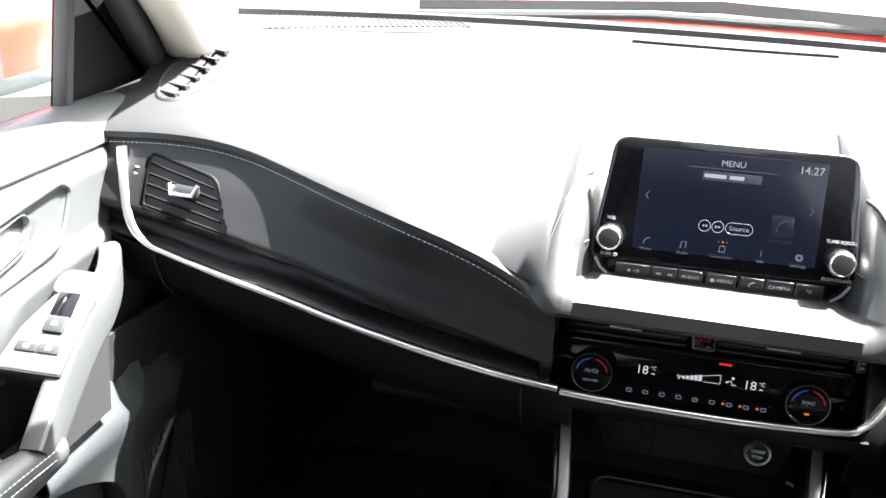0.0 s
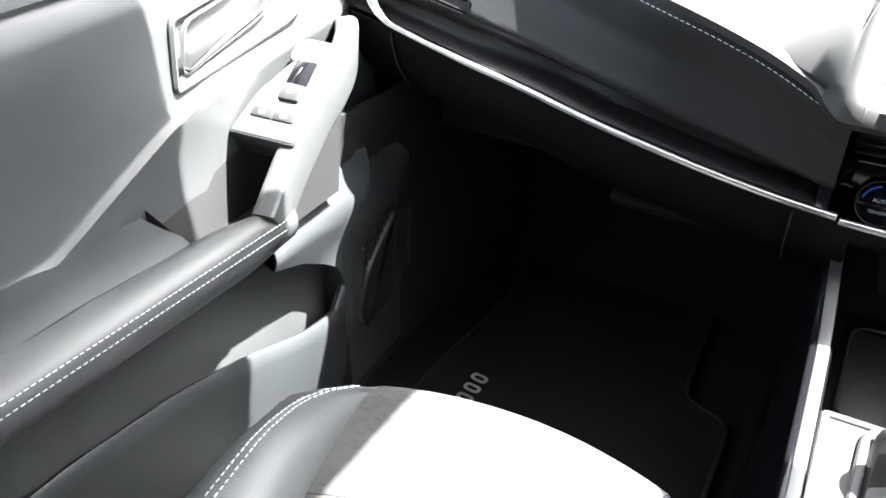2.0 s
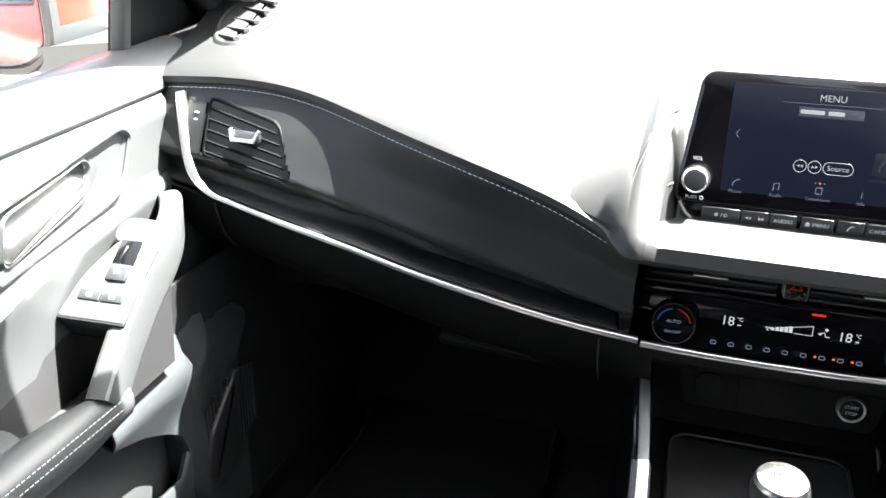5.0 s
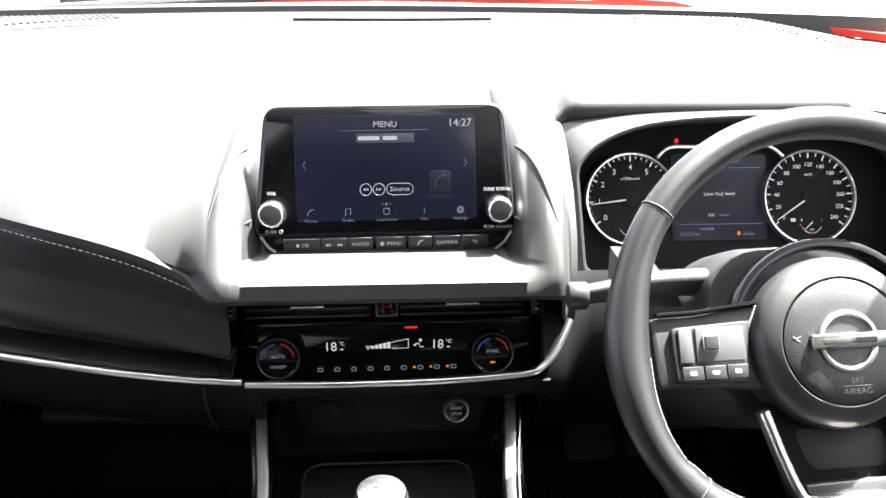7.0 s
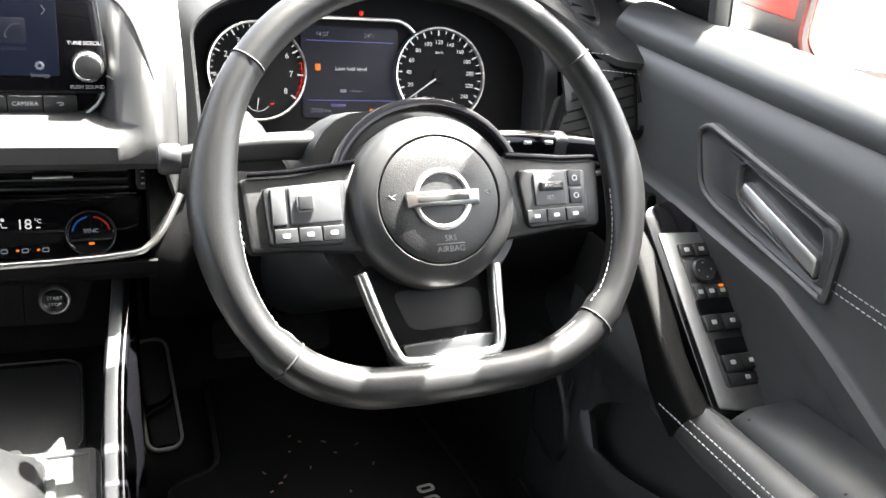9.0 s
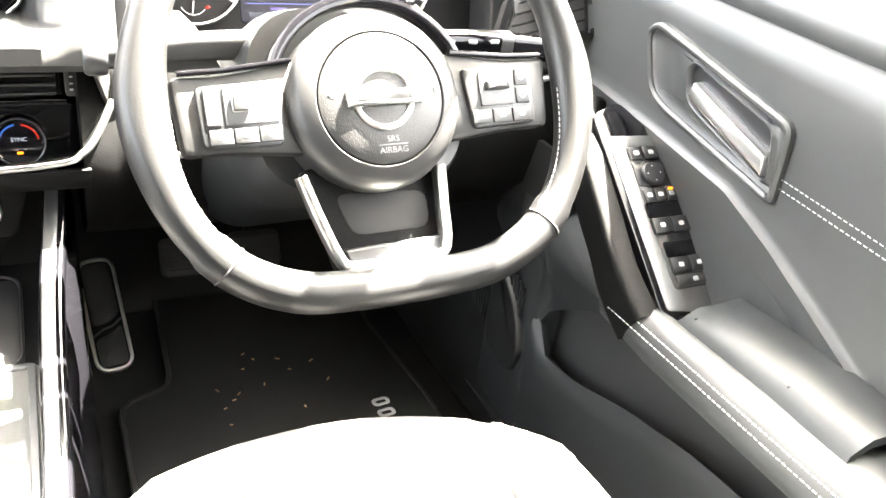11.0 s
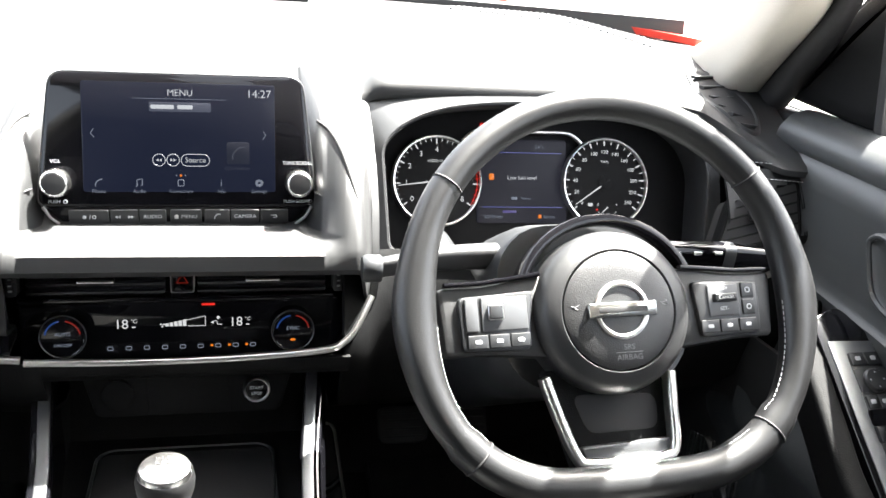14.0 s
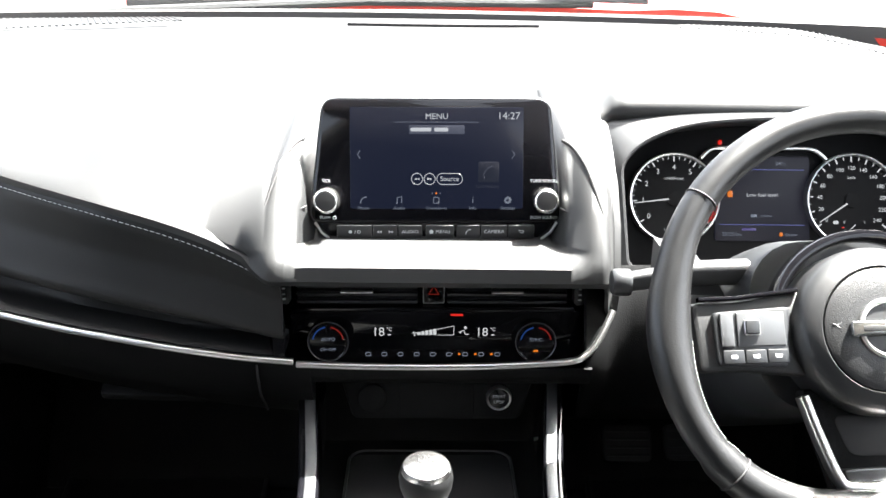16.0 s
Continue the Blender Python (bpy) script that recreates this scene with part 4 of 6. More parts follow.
BLUE = glow("lit_blue_mark", (0.03, 0.12, 0.5), 0.35)
RED_DIM = glow("dim_red_arc", (0.6, 0.03, 0.02), 0.3)
dial(-0.109, "AUTO")
dial(0.109, "SYNC")
for x in (-0.057, 0.053):
    words("18", 0.0135, up_(CF, x, -0.0135), LCD, cl, label="lit temperature figures")
    words("°C", 0.0055, up_(CF, x + 0.0115, -0.0105), LCD, cl)
    part("lcd_mark", slab(rr(0.0035, 0.0012, 0.0003, 1, x + 0.0115, -0.0165), 0, 0.0006, 0.0001, CF), LCD, cl)
# fan bar: small fan, filled steps, open wedge
for i in range(5):
    h = 0.003 + i * 0.0009
    part("fan_step", slab(rr(0.0034, h, 0.0002, 1, -0.014 + i * 0.0042, -0.0165 + h / 2), 0, 0.0006, 0.0001, CF), LCD, cl)
part("fan_wedge", joined(*[sweep([up_(CF, *a) @ Vector(), up_(CF, *b) @ Vector()], circle(0.00035, 4), up=(0, -1, 0)) for a, b in (((0.006, -0.0165), (0.023, -0.0165)), ((0.023, -0.0165), (0.023, -0.0065)), ((0.023, -0.0065), (-0.006, -0.0125)))]), LCD, cl)
part("fan_symbol", joined(*[slab([(0, 0), (0.0026 * math.cos(a), 0.0026 * math.sin(a)), (0.0026 * math.cos(a + 0.9), 0.0026 * math.sin(a + 0.9))], 0, 0.0006, 0.0001, up_(CF, -0.0185, -0.015, 0)) for a in (0, 2.09, 4.19)]), LCD, cl)
part("airflow_symbol", joined(sweep([up_(CF, 0.030 + a, -0.0125 + b) @ Vector() for a, b in ((0, 0), (0.004, 0.001), (0.005, -0.003), (0.009, -0.003))], circle(0.0005, 5), up=(0, -1, 0)),
                              slab(circle(0.0016, 10), 0, 0.0006, 0.0001, up_(CF, 0.0355, -0.0085, 0)), slab([(0.0, 0.0), (0.003, 0.0015), (0.003, -0.0015)], 0, 0.0006, 0.0001, up_(CF, 0.028, -0.0135, 0))), LCD, cl)
for i in range(9):
    x = -0.069 + i * 0.0172
    k = part("climate_key", slab(rr(0.0162, 0.0105, 0.001, 2, x, -0.0375), 0, 0.0016, 0.0006, CF), PIANO, cl)
    if i >= 5:
        part("key_lamp", slab(rr(0.0026, 0.0022, 0.0004, 1, x - 0.0052, -0.0372), 0.0016, 0.0020, 0.0001, CF), AMBER, k, "lit amber lamp") if i != 5 else None
    part("key_symbol", ring(rr(0.0058, 0.0042, 0.001, 1, x + 0.001, -0.0375), rr(0.0044, 0.0028, 0.0006, 1, x + 0.001, -0.0375), 0.0016, 0.0020, CF, 0.0001), GREY_UI, k)
part("seat_heat_lamp", slab(rr(0.013, 0.0022, 0.0004, 1, 0.026, 0.0055), 0, 0.0006, 0.0001, CF), REDLIT, cl, "red lit mark")
# central vents
cv = thing("centre_air_vents", "black centre air vents with a hazard button between them", "air vent")
VF = CF @ Matrix.Translation((0, 0.031, 0))
for s in (-1, 1):
    part("vent_well", slab(rr(0.128, 0.034, 0.004, 2, s * 0.0795, 0), -0.012, -0.0115, 0.0003, VF), DARK, cv)
    for i in range(4):
        part("slat", slab(rr(0.128, 0.0030, 0.001, 1, s * 0.0795, -0.0125 + i * 0.0083), -0.012, -0.003, 0.0012, VF @ pose(0, 0, 0, 0)), PLASTIC_SMOOTH, cv)
    part("tab", slab(rr(0.034, 0.006, 0.002, 2, s * 0.0795, -0.001), -0.006, 0.001, 0.001, VF), PLASTIC_SMOOTH, cv)
    part("tab_edge", slab(rr(0.034, 0.0024, 0.001, 2, s * 0.0795, -0.0015 + 0.0008), 0.0008, 0.0030, 0.0008, VF), CHROME, cv, "chrome tab")
    part("wheel_slot", slab(rr(0.0105, 0.030, 0.003, 3, s * 0.156, 0), -0.016, -0.001, 0.0008, VF), PLASTIC_SMOOTH, cv)
    w = VF @ Matrix.Translation((s * 0.156, 0, -0.011))
    part("thumb_wheel", lathe([(0.012, -0.0028), (0.0135, -0.002), (0.0135, 0.002), (0.012, 0.0028)], 24, w @ pose(0, 0, 0, 0, 90, 0)), RUBBER, cv)
    for i in range(4):
        part("tick", slab(rr(0.0034, 0.0018, 0.0004, 1, s * 0.156, -0.0085 + i * 0.0057), 0.0005, 0.0022, 0.0003, VF), PRINT, cv)
part("vent_sill", slab(rr(0.302, 0.005, 0.001, 1, 0, -0.0195), -0.016, 0.001, 0.001, VF), PIANO, cv)
hz = part("hazard_button", slab(rr(0.021, 0.026, 0.002, 3, 0.0015, 0.001), -0.016, 0.0015, 0.001, VF), PIANO, cv, "black hazard button")
part("button_frame", ring(rr(0.023, 0.028, 0.0025, 3, 0.0015, 0.001), rr(0.0212, 0.0262, 0.002, 3, 0.0015, 0.001), -0.016, 0.002, VF, 0.0004), CHROME, hz)
tri_ = [(-0.0045, -0.003), (0.0075, -0.003), (0.0015, 0.0065)]
part("hazard_symbol", ring(tri_, inset(tri_, 0.0014), 0.0012, 0.0019, VF, 0.0001), glow("dim_red_symbol", (0.35, 0.02, 0.01), 0.5), hz, "red warning triangle")

# ---- start button panel ----
SP = face_at(0.004, 0.004, 0.460, 6)
sp = thing("lower_console_fascia", "black lower panel with start button and socket cover", "console fascia")
part("panel", slab(rpoly([(-0.104, 0.026), (0.108, 0.026), (0.094, -0.026), (-0.090, -0.026)], 0.008, 3), -0.03, 0, 0.003, SP), HARD, sp)
part("blank_plate", slab(rr(0.082, 0.046, 0.002, 2, 0.002, 0.0), -0.01, 0.0022, 0.001, SP), HARD, sp)
part("socket_cover", lathe([(0.016, -0.004), (0.016, 0.003), (0.013, 0.0048), (0.0, 0.005)], 30, SP @ Matrix.Translation((-0.068, 0.0, 0))), HARD, sp, "round socket cover")
sb = part("start_button", lathe([(0.0112, -0.004), (0.0112, 0.0042), (0.0, 0.0048)], 30, SP @ Matrix.Translation((0.070, 0.001, 0))), PIANO, sp, "round black start button")
part("start_ring", lathe([(0.0115, 0.0), (0.0118, 0.0058), (0.0128, 0.0062), (0.0140, 0.0045), (0.0142, 0.0)], 36, SP @ Matrix.Translation((0.070, 0.001, 0))), CHROME, sb, "chrome ring")
words("START", 0.0048, up_(SP, 0.070, 0.0035, 0.005), PRINT, sb)
words("STOP", 0.0048, up_(SP, 0.070, -0.0030, 0.005), PRINT, sb)

# ---- centre console ----
con = thing("centre_console", "black centre console with silver side rails", "console")
RAIL = [(0.136, 0.045, 0.500), (0.133, 0.0, 0.474), (0.128, -0.045, 0.452), (0.122, -0.10, 0.428), (0.118, -0.18, 0.410), (0.115, -0.28, 0.400), (0.110, -0.42, 0.394), (0.106, -0.62, 0.39), (0.105, -1.0, 0.39)]
rail = spline(RAIL, 4)
for s in (-1, 1):
    part("side_rail", sweep([(s * v.x, v.y, v.z) for v in rail], rpoly([(-0.011, -0.012), (0.011, -0.012), (0.010, 0.006), (-0.010, 0.006)], 0.004, 3)), PIANO, con, "gloss black rail")
    part("rail_strip", sweep([(s * (v.x - 0.002), v.y, v.z + 0.0055) for v in rail], rpoly([(-0.0065, -0.003), (0.0065, -0.003), (0.0055, 0.002), (-0.0055, 0.002)], 0.0015, 3)), SILVER, con, "silver painted strip")
    part("side_wall", loft([[(s * (v.x + 0.004), v.y, v.z - 0.004), (s * (v.x + 0.014), v.y, v.z - 0.05), (s * 0.155, v.y + 0.01, 0.2), (s * 0.16, v.y + 0.02, 0.05)] for v in rail]), PIANO, con, "gloss black outer wall")
    part("inner_wall", loft([[(s * (v.x - 0.006), v.y, v.z), (s * (v.x - 0.010), v.y, min(v.z - 0.012, 0.40) - 0.03), (s * (v.x - 0.012), v.y, 0.33)] for v in rail if v.y > -0.30]), PIANO, con)
part("tray", joined(loft([[(x, 0.10, 0.50), (x, 0.085, 0.40), (x, 0.07, 0.365), (x, 0.0, 0.357), (x, -0.11, 0.357), (x, -0.118, 0.367)] for x in np.linspace(-0.125, 0.125, 5)])), HARD, con, "open tray")
part("tray_mat", slab(rr(0.185, 0.155, 0.02, 5, 0, -0.028), 0.358, 0.362, 0.002), RUBBER, con, "grey rubber tray mat")
part("mat_lip", ring(rr(0.191, 0.161, 0.022, 5, 0, -0.028), rr(0.185, 0.155, 0.02, 5, 0, -0.028), 0.357, 0.3645, Matrix(), 0.0012), PLASTIC_SMOOTH, con, "raised smooth lip round the mat")
plate = rpoly([(-0.108, -0.122), (0.108, -0.122), (0.103, -0.55), (-0.103, -0.55)], 0.01, 3)
part("gear_plate", slab(plate, 0.34, 0.378, 0.003), BRUSHED, con, "brushed metal gear surround")
part("plate_trim", ring(inset(plate, 0.003), inset(plate, 0.010), 0.37, 0.381, Matrix(), 0.001), SILVER, con, "silver plate edging")
boot_line = rpoly([(-0.062, -0.135), (0.062, -0.135), (0.066, -0.27), (-0.066, -0.27)], 0.022, 5)
part("boot_frame", ring(inset(boot_line, -0.009), boot_line, 0.37, 0.384, Matrix(), 0.002), SILVER, con, "satin silver boot surround")
part("armrest_lid", moved(box(0.20, 0.45, 0.06, 0.02), pose(0, -0.86, 0.42)), LEATHER, con, "black leatherette armrest")
gl = thing("gear_lever", "chrome-topped manual gear lever with leatherette boot", "gear lever")
n = len(boot_line)
c = Vector((-0.004, -0.185, 0))
rows = []
for k, (z, f, wr) in enumerate(((0.381, 1.0, 0), (0.395, 0.93, 0.003), (0.405, 0.72, 0.002), (0.420, 0.55, 0.003), (0.432, 0.32, 0.001), (0.445, 0.20, 0))):
    rows.append([(c.x + (x - c.x) * f + wr * math.sin(i * 2.1 + k), c.y + (y - c.y) * f + wr * math.cos(i * 1.7 + k), z) for i, (x, y) in enumerate(boot_line)])
part("boot", loft(rows, closed=True), LEATHER, gl, "creased leatherette boot")
GK = pose(-0.006, -0.178, 0.440, 4)
part("collar", lathe([(0.012, 0), (0.014, 0.006), (0.013, 0.016), (0.0125, 0.018)], 30, GK), CHROME, gl)
part("grip", lathe([(0.013, 0.012), (0.019, 0.020), (0.0235, 0.034), (0.0245, 0.043), (0.023, 0.051), (0.021, 0.0535), (0.0205, 0.0525)], 36, GK), LEATHER, gl, "black leather grip")
cap = part("cap", lathe([(0.0225, 0.046), (0.0228, 0.0515), (0.0205, 0.0560), (0.014, 0.0585), (0.0, 0.0595)], 36, GK), BRIGHT, gl, "bright chrome cap")
gm = GK @ Matrix.Translation((0, 0, 0.0592))
part("shift_pattern", joined(*[sweep([gm @ Vector((a, b, 0.0004)), gm @ Vector((p, q, 0.0004))], rr(0.0011, 0.0012, 0.0003, 1)) for a, b, p, q in ((-0.007, -0.004, -0.007, 0.004), (-0.0024, -0.004, -0.0024, 0.004), (0.0024, -0.004, 0.0024, 0.004), (0.007, 0.0, 0.007, 0.004), (-0.007, 0, 0.007, 0))]), DARK, cap, "engraved shift pattern")
for i, tx in enumerate("135"):
    words(tx, 0.0055, gm @ Matrix.Translation((-0.007 + i * 0.0047, 0.0075, 0.0006)), DARK, cap)
for i, tx in enumerate("246"):
    words(tx, 0.0055, gm @ Matrix.Translation((-0.007 + i * 0.0047, -0.0075, 0.0006)), DARK, cap)

# ---- foot rest beside the console ----
fr = thing("foot_rest", "aluminium-edged rubber clutch foot rest beside the console", "foot rest")
FR = face_at(0.186, 0.300, 0.138, 49, 5)
fr_line = rr(0.046, 0.160, 0.016, 4)
part("plate", slab(fr_line, -0.012, 0, 0.002, FR), HARD, fr)
part("edge", ring(inset(fr_line, -0.003), inset(fr_line, 0.002), -0.006, 0.004, FR, 0.0015), CHROME, fr, "worn bright metal edge")
part("divider", sweep([FR @ Vector(v) for v in ((-0.020, -0.030, 0.003), (-0.006, -0.022, 0.004), (0.006, -0.020, 0.004), (0.020, -0.010, 0.003))], rr(0.003, 0.003, 0.001, 2)), SILVER, fr, "slanted metal divider")
for line in ([(-0.019, -0.016), (0.005, -0.013), (0.019, -0.003), (0.019, 0.076), (-0.019, 0.076)], [(-0.019, -0.076), (0.019, -0.076), (0.019, -0.018), (0.005, -0.028), (-0.019, -0.036)]):
    part("pad", slab(rpoly(line, 0.007, 3), -0.001, 0.0045, 0.002, FR), RUBBER, fr, "black rubber pad")
for k, (x, y, z) in enumerate(((0.30, 0.30, 0.22), (0.40, 0.32, 0.21))):
    pe = thing("pedal", "black rubber pedal hanging in the dark footwell", "pedal", "foot pedals")
    pm = face_at(x, y, z, 35)
    part("pad", slab(rr(0.075, 0.055, 0.01, 3), -0.01, 0, 0.003, pm), RUBBER, pe)
    part("arm", sweep([pm @ Vector((0, 0, -0.012)), pm @ Vector((0, 0.06, -0.05)), (x, y + 0.12, 0.46)], rr(0.012, 0.02, 0.003, 2)), DARK, pe)
    for i in range(4):
        part("rib", slab(rr(0.065, 0.004, 0.001, 1, 0, -0.018 + i * 0.012), 0, 0.003, 0.001, pm), RUBBER, pe)

# ---- steering column and wheel ----
col = thing("steering_column", "black steering column cowl with two control stalks", "steering column")
WF = face_at(0.370, -0.190, 0.640, 30, 2.2)
rows = []
for z, w, h, dy in ((-0.045, 0.090, 0.088, 0.004), (-0.07, 0.098, 0.094, 0.004), (-0.12, 0.100, 0.096, 0.004), (-0.20, 0.100, 0.090, 0.0), (-0.32, 0.10, 0.08, -0.02)):
    rows.append([WF @ Vector((x, y + dy - 0.0, z)) for x, y in rr(w * 2, h * 1.7, 0.05, 6)])
part("cowl", loft(rows, closed=True, caps=True), PLASTIC_SMOOTH, col, "black column cowl")
part("cowl_ring", sweep([WF @ Vector((0.083 * math.cos(a), 0.078 * math.sin(a), -0.020)) for a in np.linspace(0.1, math.pi - 0.1, 21)], rr(0.010, 0.02, 0.004, 2), up=WF.to_3x3() @ Vector((0, 0, 1))), PIANO, col, "gloss black ring behind the wheel")
part("stalk_base", loft([[(x, y + d, z) for x, z in ((0.215, 0.662), (0.243, 0.661), (0.256, 0.648), (0.268, 0.629), (0.215, 0.631))] for y, d in ((-0.108, 0.0), (-0.104, 0.0), (-0.04, 0.0))], closed=True, caps=True), PLASTIC_SMOOTH, col, "dark stalk shroud")
ls = part("wiper_stalk", sweep(spline([(0.30, -0.105, 0.652), (0.245, -0.108, 0.652), (0.205, -0.110, 0.648), (0.168, -0.112, 0.643)], 4), rr(0.022, 0.026, 0.008, 4), scale=[(mix(0.95, 0.6, i / 12), mix(0.95, 0.6, i / 12)) for i in range(13)]), PLASTIC, col, "black control stalk")
part("stalk_end", moved(lathe([(0.0115, -0.006), (0.0125, -0.004), (0.0125, 0.008), (0.0105, 0.011), (0, 0.0115)], 24), Matrix.Translation((0.172, -0.1118, 0.6435)) @ pose(0, 0, 0, 0, -90, 0)), PLASTIC_SMOOTH, ls, "round turning end")
rs = part("light_stalk", sweep(spline([(0.43, -0.102, 0.650), (0.50, -0.104, 0.652), (0.555, -0.106, 0.649), (0.585, -0.108, 0.645)], 4), rr(0.018, 0.022, 0.007, 4), scale=[(mix(1.3, 0.9, i / 12), mix(1.3, 0.9, i / 12)) for i in range(13)]), PIANO, col, "gloss black control stalk")
for i in range(3):
    part("stalk_symbol", moved(box(0.008, 0.002, 0.003, 0.0005), pose(0.462 + i * 0.022, -0.117, 0.658)), PRINT, rs)
part("stalk_band", sweep([(0.515, -0.1045, 0.6515), (0.527, -0.105, 0.651)], rr(0.021, 0.025, 0.007, 4)), SILVER, rs)
part("key_slot_line", moved(box(0.05, 0.004, 0.006, 0.001), pose(0.27, 0.012, 0.505)), CHROME, col)

wh = thing("steering_wheel", "black leather flat-bottomed steering wheel with silver lower spoke", "steering wheel")
half = [(0.0, 0.1735), (0.062, 0.162), (0.116, 0.128), (0.152, 0.080), (0.1695, 0.020), (0.1685, -0.035), (0.152, -0.085), (0.122, -0.122), (0.080, -0.143), (0.035, -0.148)]
ctr = half + [(0, -0.1485)] + [(-x, y) for x, y in half[:0:-1]]
rim_path = spline([(x * 1.035, y * (1.032 if y > 0 else 1.01), 0) for x, y in ctr], 6, closed=True)
N = len(rim_path)
sc = []
for v in rim_path:
    a = abs(math.atan2(v.y, abs(v.x)))
    k = 1.0 + 0.33 * math.exp(-((v.y - 0.0) / 0.055) ** 2) + 0.16 * (v.y < -0.1)
    sc.append((k, 1 + 0.05 * (k - 1)))
part("rim", moved(sweep(rim_path, circle(0.0140, 16, 0.0155), up=(0, 0, 1), closed=True, scale=sc), WF), RIM, wh, "worn black leather rim", 80)


def rim_at(ang):
    return min(range(N), key=lambda i: abs((math.degrees(math.atan2(rim_path[i].y, rim_path[i].x)) - ang + 180) % 360 - 180))


for ang in (37, 143, 221, 319):
    i = rim_at(ang)
    a, b = rim_path[i], rim_path[(i + 1) % N]
    t = (b - a).normalized()
    side = t.cross(Vector((0, 0, 1)))
    loop = [WF @ (a + side * (x * sc[i][0] * 1.005) + Vector((0, 0, y * 1.01))) for x, y in circle(0.0140, 20, 0.0155)]
    part("rim_seam", sweep(loop, circle(0.0010, 6), up=WF.to_3x3() @ t, closed=True), DARK, wh, "stitched leather joint")
for a0, a1 in ((322, 356), (184, 218), (228, 312)):
    i0, i1 = rim_at(a0), rim_at(a1)
    idx = range(i0, i1) if i0 < i1 else (list(range(i1, i0)) if a0 < a1 else [])
    idx = list(idx) if i0 < i1 else list(range(i1, i0 + 1))
    pth = []
    for i in idx:
        t = (rim_path[(i + 1) % N] - rim_path[i]).normalized()
        inw = Vector((-rim_path[i].x, -rim_path[i].y, 0)).normalized()
        pth.append(WF @ (rim_path[i] + inw * 0.0132 * sc[i][0] + Vector((0, 0, 0.0045))))
    if len(pth) > 2:
        stitching(pth, wh, 0.0050, 0.0035, 0.0005, up=WF.to_3x3() @ Vector((0, 0, 1)))
HUB = WF @ Matrix.Translation((-0.003, -0.006, 0))
part("hub", lathe([(0.066, -0.05), (0.0705, -0.035), (0.0705, -0.004), (0.0680, 0.006), (0.062, 0.0115), (0.0525, 0.0145), (0.0515, 0.0138)], 56, HUB), PLASTIC, wh, "black hub surround", 50)
part("airbag_cover", lathe([(0.0505, 0.008), (0.0502, 0.0142), (0.045, 0.0162), (0.03, 0.0178), (0.0, 0.0186)], 56, HUB), AIRBAG, wh, "pebbled airbag cover", 50)
eb = part("emblem", lathe([(0.0200, 0.0165), (0.0205, 0.0196), (0.0222, 0.0208), (0.0245, 0.0202), (0.0252, 0.0160)], 48, HUB), CHROME, wh, "plain chrome ring emblem")
part("emblem_bar", slab(rr(0.061, 0.0125, 0.001, 2), 0.017, 0.0225, 0.0012, HUB), BRIGHT, eb, "plain chrome bar")
part("emblem_inlay", slab(rr(0.044, 0.0045, 0.0006, 1), 0.0222, 0.0228, 0.0002, HUB), DARK, eb, "dark inlay bar")
words("SRS", 0.0068, up_(HUB, 0.004, -0.0315, 0.0178), PRINT_DARK, wh)
part("srs_rule", slab(rr(0.024, 0.0007, 0.0002, 1, 0.004, -0.0357), 0.0160, 0.0175, 0.0002, HUB), PRINT_DARK, wh)
words("AIRBAG", 0.0068, up_(HUB, 0.004, -0.0400, 0.0172), PRINT_DARK, wh)
